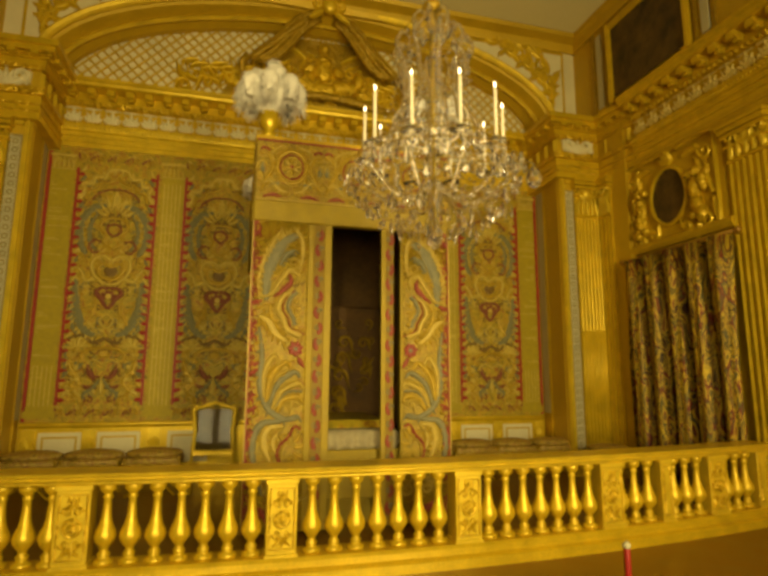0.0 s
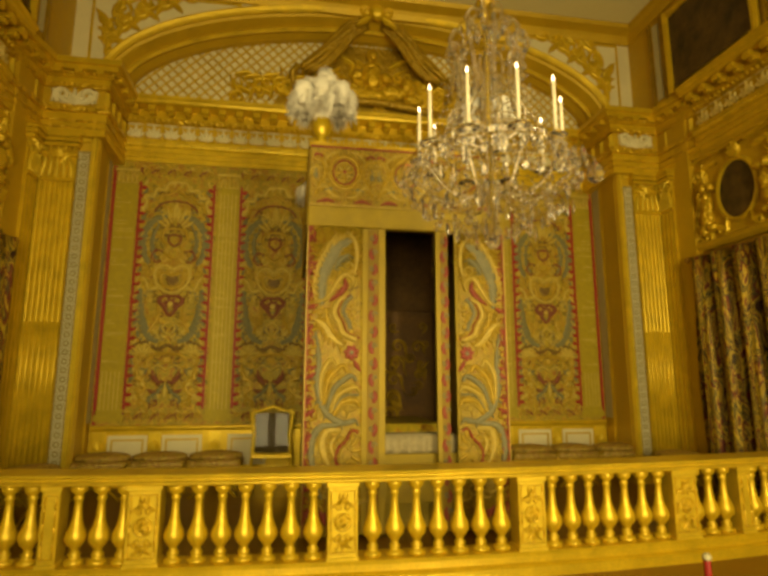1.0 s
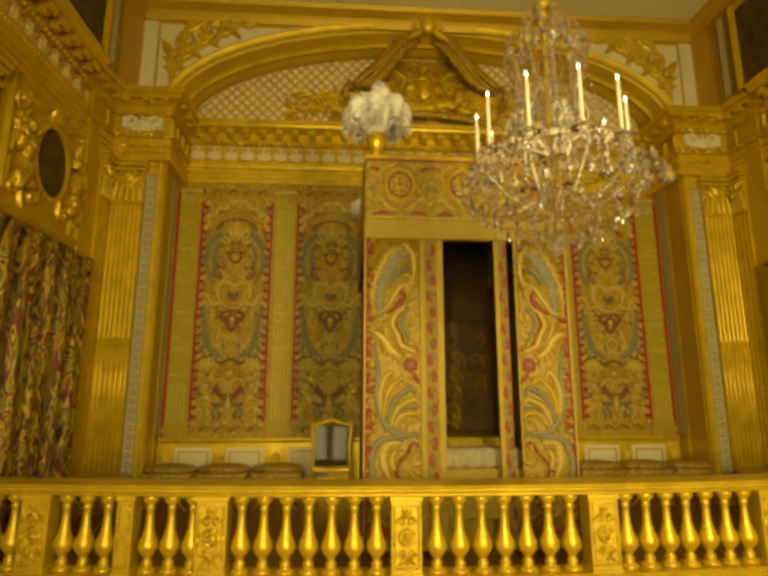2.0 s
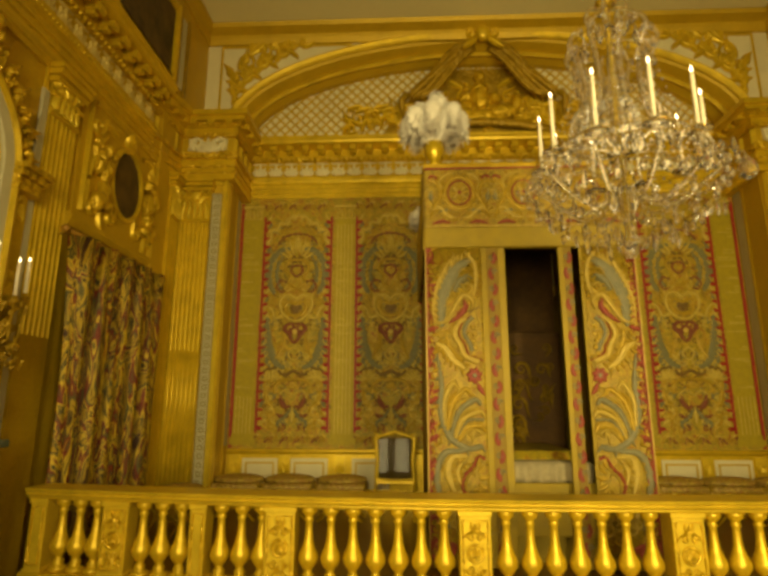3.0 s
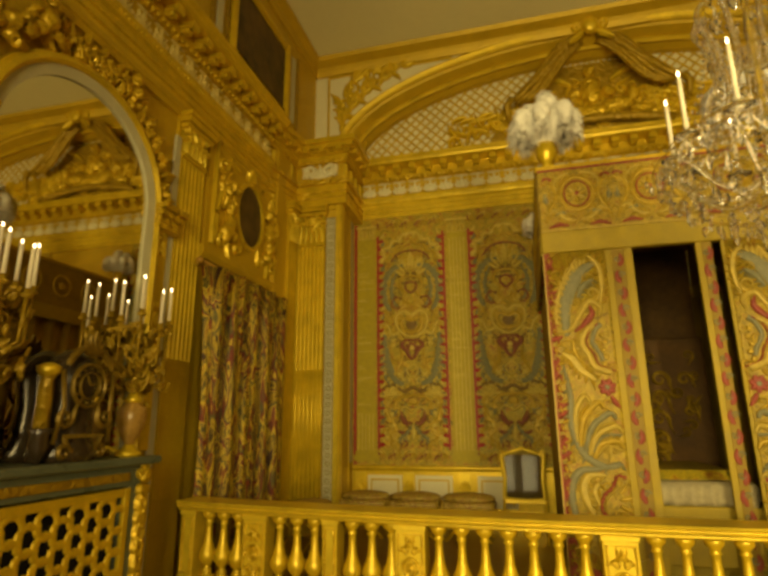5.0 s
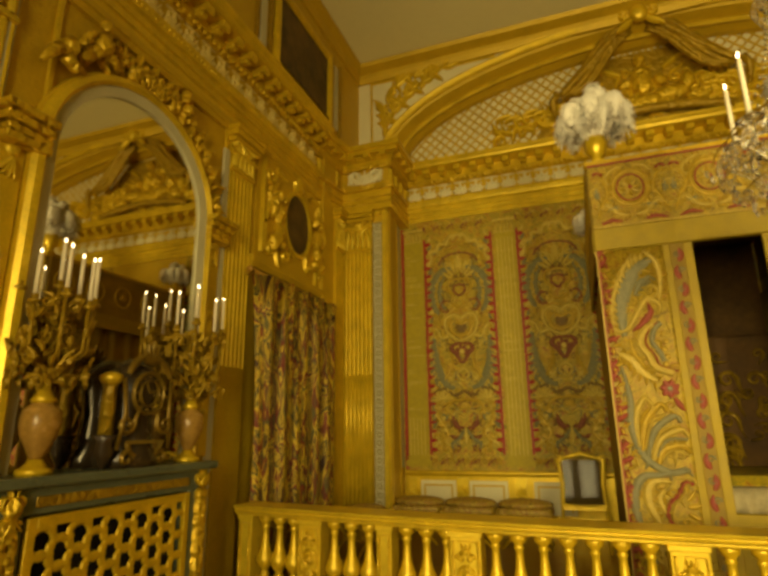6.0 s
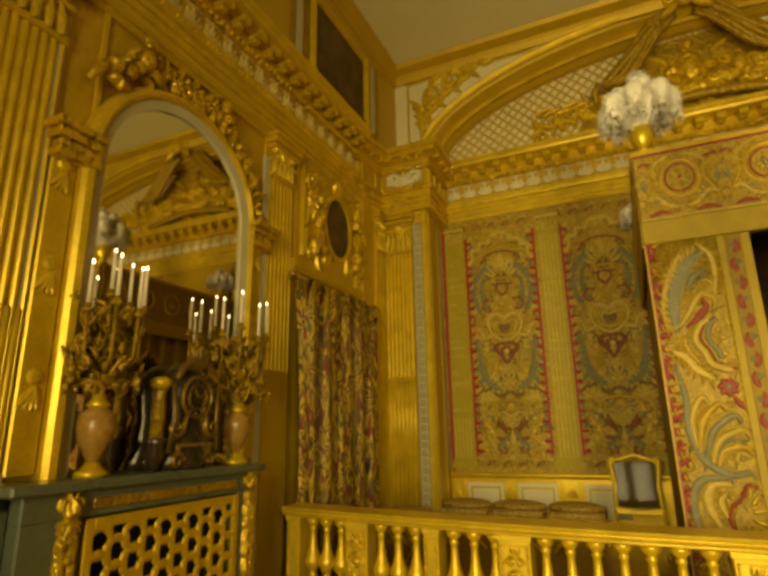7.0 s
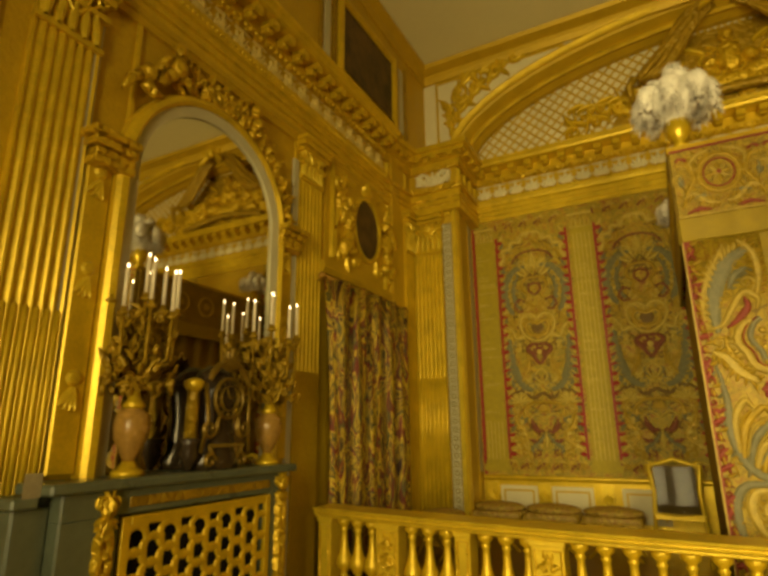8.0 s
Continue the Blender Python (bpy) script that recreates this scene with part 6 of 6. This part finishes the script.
def fluted_stand(at):
    ob = thing("clock_side_column", "small black and gilt fluted column beside the clock", "column", "columns by the clock", at=at)
    part("base", lathe(bmesh.new(), [(0.02, 0), (0.05, 0.06), (0.07, 0.10), (0.06, 0.16), (0.09, 0.2)], 12), EBONY, ob, smooth=True)
    part("shaft", lathe(bmesh.new(), [(0.05, 0.2), (0.045, 0.48), (0.05, 0.5)], 12), GOLD_DARK, ob, smooth=True)
    part("cap", lathe(bmesh.new(), [(0.05, 0.5), (0.075, 0.53), (0.075, 0.56), (0.03, 0.58)], 12), GOLD, ob, smooth=True)
    return ob


fs = fluted_stand((-4.38, 2.82, 1.31))
fs.scale = (1, 1, 1.1)
on_wall(fs, -1)

# ---- stools along the alcove wall ----


def stool(at, turn):
    ob = thing("folding_stool", "low upholstered stool in dark brocade with fringed edge", "stool", "stools along the wall", at=at)
    bm = bmesh.new()
    blob(bm, (0, 0, 0.53), (0.37, 0.25, 0.075), 3)
    box(bm, -0.355, 0.355, -0.23, 0.23, 0.40, 0.49, 0.02)
    part("cushion", bm, SEAT, ob, smooth=True)
    for sx in (-1, 1):
        part("tassel", tube(bmesh.new(), [(sx * 0.33, -0.23, 0.5), (sx * 0.345, -0.24, 0.44), (sx * 0.33, -0.245, 0.38)], 0.018, 6), GOLD_DARK, ob)
    part("fringe", B(-0.36, 0.36, -0.24, -0.225, 0.36, 0.42), GOLD_DARK, ob, "gilt fringe")
    for sx in (-1, 1):
        for sy in (-1, 1):
            part("leg", tube(bmesh.new(), [(sx * 0.31, sy * 0.2, 0.42), (-sx * 0.02 + sx * 0.1, sy * 0.2, 0.22), (sx * 0.31, sy * 0.2, 0.0)], 0.02, 6), GOLD, ob, smooth=True)
    ob.matrix_world = pose(*at, 0, 0, turn)
    return ob


st0 = stool((-3.74, 7.95, 0), 0)
for x in (-3.0, -2.25, 2.42, 3.12, 3.84):
    copy_thing(st0, pose(x, 7.95, 0))
copy_thing(st0, pose(-4.2, 6.9, 0, 0, 0, 68))
copy_thing(st0, pose(4.2, 6.9, 0, 0, 0, -68))

# ---- glazed fire screen by the bed ----
fs = thing("glazed_screen", "small gilt screen with shiny glazed panel standing by the bed", "screen", at=(-1.49, 7.9, 0))
fs.scale = (1, 1, 0.9)
fl = Flat((0, 0, 0), (1, 0, 0), (0, 0, 1), 0.03)
bm = bmesh.new()
out = [(-0.27, 0.60), (-0.25, 0.9), (-0.29, 1.24), (-0.16, 1.27), (0, 1.33), (0.16, 1.27), (0.29, 1.24), (0.25, 0.9), (0.27, 0.60), (0, 0.57), (-0.27, 0.60)]
fl.ribbon(bm, out, 0.03)
for sx in (-1, 1):
    fl.scroll(bm, sx * 0.27, 1.24, 0.05, sx, 90, 1.3, 0.35, 0.05)
    tube(bm, [(sx * 0.27, 0.0, 0.6), (sx * 0.29, 0, 0.3), (sx * 0.27, 0, 0.0)], 0.025, 6)
    tube(bm, [(sx * 0.27, -0.2, 0.0), (sx * 0.27, 0, 0.06), (sx * 0.27, 0.2, 0.0)], 0.02, 6)
part("frame", bm, GOLD_BRIGHT, fs, "carved gilt frame", True)
part("panel", B(-0.25, 0.25, 0.005, 0.02, 0.6, 1.25), GROUND_CLOTH, fs)
bm = bmesh.new()
GL = material("dusty_glass_pane", (0.10, 0.07, 0.015), 0.2, 0.0, 0.6, 5, 30, 0.02)
gb = GL.node_tree.nodes["Principled BSDF"]
GL.node_tree.links.remove(gb.inputs["Roughness"].links[0])
gb.inputs["Roughness"].default_value = 0.05
gb.inputs["Specular IOR Level"].default_value = 0.04
part("glass_pane", B(-0.235, 0.235, -0.008, 0.0, 0.62, 1.23, bevel=0.003), GL, fs, "shiny glazed panel")
fs.rotation_euler = (radians(-5), 0, 0)
part("back_rail", B(-0.3, 0.3, -0.02, 0.02, 0.53, 0.58, bevel=0.01), GOLD, fs)


# ---- chandelier ----
chd = thing("chandelier", "large cut-crystal chandelier with lit candles hanging in the room", "chandelier", at=(0.08, 3.15, 0.0))
part("stem", lathe(bmesh.new(), [(0.01, 2.5), (0.035, 2.55), (0.015, 2.62), (0.045, 2.8), (0.02, 2.95), (0.045, 3.15), (0.02, 3.3), (0.05, 3.42), (0.02, 3.55), (0.035, 3.8), (0.015, 3.95), (0.03, 4.1), (0.01, 4.3), (0.009, 7.86)], 12), CRYSTAL, chd, "crystal baluster stem", True)
part("core_rod", tube(bmesh.new(), [(0, 0, 2.55), (0, 0, 7.86)], 0.009, 6), GOLD, chd, smooth=True)
part("globe", blob(bmesh.new(), (0, 0, 3.62), (0.085, 0.085, 0.095), 3), CRYSTAL, chd, "crystal globe", True)
part("ceiling_cap", lathe(bmesh.new(), [(0.05, 4.24), (0.075, 4.27), (0.06, 4.31), (0.02, 4.33)], 14), GOLD_DARK, chd, smooth=True)
rnd = random.Random(11)


def polar(r, a, z):
    return (r * math.cos(a), r * math.sin(a), z)


# drop shapes shared by all the hanging crystals
drop_meshes = []
for prof, seg in (([(0.001, -0.05), (0.016, -0.034), (0.021, -0.016), (0.013, 0.008), (0.003, 0.022)], 6), ([(0.002, -0.085), (0.011, -0.07), (0.020, -0.045), (0.012, -0.012), (0.003, 0.012)], 6), ([(0.001, -0.03), (0.022, -0.014), (0.025, 0.0), (0.022, 0.014), (0.001, 0.03)], 8)):
    ob = part("crystal_drop", lathe(bmesh.new(), prof, seg, squash=0.6), CRYSTAL, chd)
    drop_meshes.append(ob)
tiers = [(0.62, 2.96, 34), (0.58, 2.84, 30), (0.50, 2.74, 26), (0.40, 2.69, 20), (0.27, 2.63, 12), (0.14, 2.57, 7), (0.54, 3.06, 28), (0.42, 3.14, 20), (0.32, 3.24, 14), (0.25, 3.40, 10), (0.23, 3.56, 10), (0.25, 3.76, 12), (0.26, 3.92, 14), (0.21, 4.04, 12), (0.13, 4.14, 8)]
used = [False] * 3
for r, z, n in tiers:
    if r > 0.2:
        part("gilt_ring", tube(bmesh.new(), [polar(r, 2 * math.pi * k / 28, z + 0.03) for k in range(29)], 0.0035, 4), GOLD_DARK, chd)
    for k in range(n):
        a = 2 * math.pi * (k + rnd.random() * 0.5) / n
        i = rnd.choice((0, 0, 1, 2, 2))
        o = drop_meshes[i]
        if used[i]:
            o = o.copy()
            scene.collection.objects.link(o)
        used[i] = True
        sc = rnd.uniform(0.8, 1.6)
        o.matrix_local = Matrix.Translation(polar(r * rnd.uniform(0.9, 1.06), a, z - rnd.uniform(-0.02, 0.05))) @ Matrix.Rotation(a + rnd.uniform(0.8, 2.3), 4, "Z") @ Matrix.Diagonal((sc, sc, sc, 1))
# S-shaped branches of the cage, curling out at top and foot
for k in range(10):
    a = 2 * math.pi * (k + 0.25) / 10
    pts = [polar(q, a, z) for q, z in spline([(0.06, 3.16), (0.25, 3.20), (0.31, 3.32), (0.22, 3.46), (0.20, 3.62), (0.24, 3.80), (0.29, 3.92), (0.24, 4.02), (0.18, 3.98)], 24)]
    part("crystal_branch", tube(bmesh.new(), pts, [0.007 + 0.011 * math.sin(math.pi * j / 24) for j in range(25)], 6), CRYSTAL, chd, "curling crystal branch", True)
for k in range(6):
    a = 2 * math.pi * k / 6
    pts = [polar(q, a, z) for q, z in spline([(0.04, 4.04), (0.12, 4.08), (0.15, 4.16), (0.10, 4.24), (0.05, 4.22)], 14)]
    part("crown_branch", tube(bmesh.new(), pts, 0.010, 6), CRYSTAL, chd, smooth=True)
# one large pear-shaped drop on a long arm
big = lathe(bmesh.new(), [(0.002, -0.095), (0.046, -0.07), (0.062, -0.02), (0.046, 0.03), (0.012, 0.075), (0.004, 0.10)], 12, polar(0.80, 0.03, 3.06))
tube(big, [polar(0.52, 0.0, 3.06), polar(0.68, 0.015, 3.19), polar(0.80, 0.03, 3.16)], 0.005, 5)
part("large_drop", big, CRYSTAL, chd, "large pear-shaped crystal drop")
# bead strings: swags between arms, and strings from the cage to the arms
chain = bmesh.new()
for k in range(10):
    a0, a1 = 2 * math.pi * k / 10, 2 * math.pi * (k + 1) / 10
    for r0, z0, sag in ((0.50, 3.10, 0.12), (0.34, 3.22, 0.08), (0.56, 2.98, 0.10)):
        for j in range(9):
            f = j / 8
            blob(chain, polar(r0, a0 + (a1 - a0) * f, z0 - sag * math.sin(math.pi * f)), (0.012, 0.012, 0.012), 1)
    for (r0, z0), (r1, z1), n in (((0.24, 3.92), (0.50, 3.12), 15), ((0.25, 3.40), (0.48, 3.02), 9), ((0.56, 2.94), (0.16, 2.54), 11)):
        for j in range(n):
            f = j / (n - 1)
            blob(chain, polar(r0 + (r1 - r0) * f - 0.05 * math.sin(math.pi * f), a0 + 0.12 * f, z0 + (z1 - z0) * f - 0.06 * math.sin(math.pi * f)), (0.010, 0.010, 0.012), 1)
tagged(part("crystal_chains", chain, CRYSTAL, chd, "strings of crystal beads"), kind="stuff")
for k in range(10):
    a = 2 * math.pi * k / 10 - math.pi / 2
    arm = tube(bmesh.new(), [polar(q, a, z) for q, z in spline([(0.05, 2.90), (0.18, 2.78), (0.34, 2.80), (0.46, 2.90), (0.55, 2.98), (0.49, 3.08)], 18)], 0.013, 6)
    am = part("arm", arm, CRYSTAL, chd, "curved crystal arm", True)
    at = polar(0.49, a, 3.06)
    part("drip_pan", lathe(bmesh.new(), [(0.018, 0), (0.07, 0.025), (0.075, 0.035), (0.055, 0.03), (0.018, 0.03), (0.024, 0.07)], 14, at), CRYSTAL, am, smooth=True)
    part("candle", lathe(bmesh.new(), [(0.013, 0.06), (0.012, 0.40), (0.006, 0.41)], 8, at), WAX, am, "ivory candle", True)
    part("flame_bulb", lathe(bmesh.new(), [(0.004, 0.41), (0.009, 0.425), (0.003, 0.45)], 6, at), BULB, am, smooth=True)
part("bottom_ball", blob(bmesh.new(), (0, 0, 2.50), (0.055, 0.055, 0.055), 2), CRYSTAL, chd, "crystal ball", True)

# ---- carving in the lunette and spandrels ----
rel = thing("lunette_relief", "gilt carved trophy with swags in the middle of the lunette", "relief")
bm = bmesh.new()
fl = Flat((0.0, 8.5, 6.1), (1, 0, 0), (0, 0, 1), 0.10)
rnd = random.Random(2)
for x, z, rx, rz in ((0, 0.75, 0.16, 0.28), (0, 1.12, 0.10, 0.11), (-0.38, 0.45, 0.26, 0.13), (0.38, 0.45, 0.26, 0.13), (-0.62, 0.6, 0.12, 0.16), (0.62, 0.6, 0.12, 0.16), (-0.25, 0.7, 0.12, 0.1), (0.25, 0.7, 0.12, 0.1), (0, 0.35, 0.4, 0.15), (-0.75, 0.3, 0.2, 0.1), (0.75, 0.3, 0.2, 0.1)):
    blob(bm, fl.p(x, z, 0.05), (rx, 0.14, rz), 3, 0.25, x * 5)
tagged(part("trophy", bm, CARVED, rel, "carved trophy of rounded forms", True), kind="stuff")
bm = bmesh.new()
for sg in (-1, 1):
    for k in range(9):
        fl.scroll(bm, sg * (0.9 + 0.17 * k), 0.55 - 0.05 * k + 0.16 * (k % 2), 0.12, sg * (-1) ** k, 90 - 90 * sg, 1.3, 0.3, 0.2)
        fl.leaf(bm, sg * (0.8 + 0.18 * k), 0.25, 0.32, 0.05, 90 - 50 * sg, 40 * sg * (-1) ** k)
        fl.leaf(bm, sg * (0.85 + 0.15 * k), 0.5 + 0.05 * (k % 3), 0.3, 0.045, 90 - 70 * sg, -60 * sg)
    fl.leaf(bm, sg * 0.3, 0.9, 0.5, 0.06, 90 - 40 * sg, -40 * sg)
for k in range(60):
    x = rnd.uniform(-1.5, 1.5)
    z = rnd.uniform(0.1, 1.15 - 0.5 * abs(x))
    fl.scroll(bm, x, z, rnd.uniform(0.06, 0.12), rnd.choice((-1, 1)), rnd.uniform(0, 360), 1.2, 0.32, rnd.uniform(0.05, 0.2))
tagged(part("scroll_carving", bm, GOLD, rel, smooth=True), kind="stuff")
bm = bmesh.new()
vs = [bm.verts.new((x, 8.505, z)) for x, z in ((-1.75, 6.05), (1.75, 6.05), (1.5, 6.55), (0.95, 6.95), (0.6, 7.4), (-0.6, 7.4), (-0.95, 6.95), (-1.5, 6.55))]
ext = bmesh.ops.extrude_face_region(bm, geom=[bm.faces.new(vs)])
bmesh.ops.translate(bm, verts=[v for v in ext["geom"] if isinstance(v, bmesh.types.BMVert)], vec=(0, -0.035, 0))
bmesh.ops.recalc_face_normals(bm, faces=bm.faces[:])
part("relief_ground", bm, GOLD_DARK, rel)
for sg in (-1, 1):
    bm = bmesh.new()
    pts = [(sg * (0.12 + 1.15 * t), 7.98 + 0.1 * t, 7.62 - 0.95 * t ** 1.5 + 0.05 * math.sin(7 * t)) for t in [k / 12 for k in range(13)]]
    for q in range(6):
        f = q / 5
        tube(bm, [(x * (1 - 0.10 * f) + sg * 0.02 * math.sin(5 * t_ + 2 * q), y + 0.03 * abs(q - 2), z - 0.20 * f * (0.4 + math.sin(math.pi * t_)) + 0.02 * math.sin(9 * t_ + q)) for t_, (x, y, z) in zip([k / 12 for k in range(13)], pts)], [0.03 + 0.022 * math.sin(math.pi * k / 12) for k in range(13)], 7)
    tube(bm, [(pts[-1][0], pts[-1][1], pts[-1][2]), (pts[-1][0] + sg * 0.1, 8.1, pts[-1][2] - 0.12), (pts[-1][0] + sg * 0.06, 8.15, pts[-1][2] - 0.4)], [0.07, 0.06, 0.03], 8)
    tagged(part("drapery_swag", bm, GOLD_DARK, rel, "gilt carved drapery swag", True), kind="stuff")
bm = bmesh.new()
blob(bm, (0, 7.86, 7.66), (0.13, 0.09, 0.14), 3, 0.2)
f3 = Flat((0, 7.9, 7.62), (1, 0, 0), (0, 0, 1), 0.07)
for sg in (-1, 1):
    f3.scroll(bm, sg * 0.2, 0.08, 0.10, sg, 90 + 90 * sg, 1.4, 0.35, 0.1)
    f3.leaf(bm, sg * 0.1, -0.05, 0.3, 0.06, 90 - 110 * sg, -30 * sg)
f3.palm(bm, 0, 0.08, 0.2, 0.05)
tagged(part("keystone", bm, GOLD, rel, "gilt scrolled keystone", True), kind="stuff")
part("base_scroll", tube(bmesh.new(), [(-1.15 + 0.115 * k, 8.32, 6.12 + 0.16 * math.cos((k - 10) / 10 * math.pi / 2)) for k in range(21)], 0.07, 8), GOLD_DARK, rel, smooth=True)

for s in (-1, 1):
    sp = thing("spandrel_carving", "gilt carved leaves on the cream spandrel", "relief", "spandrel carvings")
    fl = Flat((s * 4.0, 7.945, 7.1), (-s, 0, 0), (0, 0, 1), 0.05)
    fl.n = Vector((0, -1, 0))
    bm = bmesh.new()
    for x, z, a, l in ((-0.18, -0.35, 80, 0.4), (-0.1, 0.0, 60, 0.45), (0.05, 0.3, 30, 0.5), (0.4, 0.42, 10, 0.5), (-0.2, -0.1, 110, 0.3), (0.1, 0.35, 80, 0.25)):
        fl.leaf(bm, x, z, l, 0.06, a, 30)
        fl.leaf(bm, x, z, l * 0.7, 0.05, a + 50, -50)
    for x, z, r in ((-0.15, -0.1, 0.1), (0.0, 0.22, 0.12), (0.3, 0.42, 0.1), (0.62, 0.5, 0.07), (-0.2, -0.4, 0.07)):
        fl.scroll(bm, x, z, r, 1, 0, 1.4, 0.3, 0.15)
        fl.disc(bm, x, z, r * 0.5)
    for k in range(26):
        t = k / 25
        x, z = -0.16 + 1.15 * t ** 1.6, -0.62 + 1.12 * t ** 0.7
        fl.leaf(bm, x, z, 0.26, 0.05, 20 + 110 * (k % 3) - 40 * t, 50 * (-1) ** k, 1.4)
        fl.scroll(bm, x + 0.03 * (-1) ** k, z + 0.06, 0.06, (-1) ** k, 60 * k, 1.2, 0.36, 0.06, 1.5)
    part("leaves", bm, GOLD, sp, smooth=True)
    bm = bmesh.new()
    for x0, x1, z0, z1 in ((4.40, 4.44, 6.3, 7.56), (2.2, 4.44, 7.55, 7.59)):
        box(bm, *sorted((s * x0, s * x1)), 7.93, 7.955, z0, z1, 0.006)
    part("edge_bead", bm, GOLD, sp)

# ---- red barrier post on the floor ----
rp = thing("barrier_post", "dark red rope barrier post standing on the floor", "post", at=(1.35, 3.0, 0))
part("post", lathe(bmesh.new(), [(0.022, 0.02), (0.022, 0.47), (0.015, 0.485)], 12), RED, rp, smooth=True)
part("cap", lathe(bmesh.new(), [(0.025, 0.47), (0.028, 0.49), (0.012, 0.51)], 12), GREY, rp, smooth=True)
part("foot", lathe(bmesh.new(), [(0.15, 0), (0.15, 0.012), (0.03, 0.025)], 20), BLACK, rp, smooth=True)

# ---- fillets and panels on the side walls ----
for s in (-1, 1):
    for y0, y1, z0, z1 in ((2.2, 4.22, 3.7, 4.72), (-1.2, 1.3, 0.3, 4.7)) if s < 0 else ((-1.2, 4.1, 0.3, 4.7),):
        bm = bmesh.new()
        for a0, a1, b0, b1 in ((y0, y0 + 0.05, z0, z1), (y1 - 0.05, y1, z0, z1), (y0 + 0.05, y1 - 0.05, z1 - 0.05, z1)):
            box(bm, *sorted((s * (WX - 0.003), s * (WX - 0.03))), a0, a1, b0, b1, 0.008)
        on_wall(tagged(link("wall_moulding", bm, GOLD), "thin gilded panel moulding on the side wall", "trim", "wall mouldings", "structure"), s)
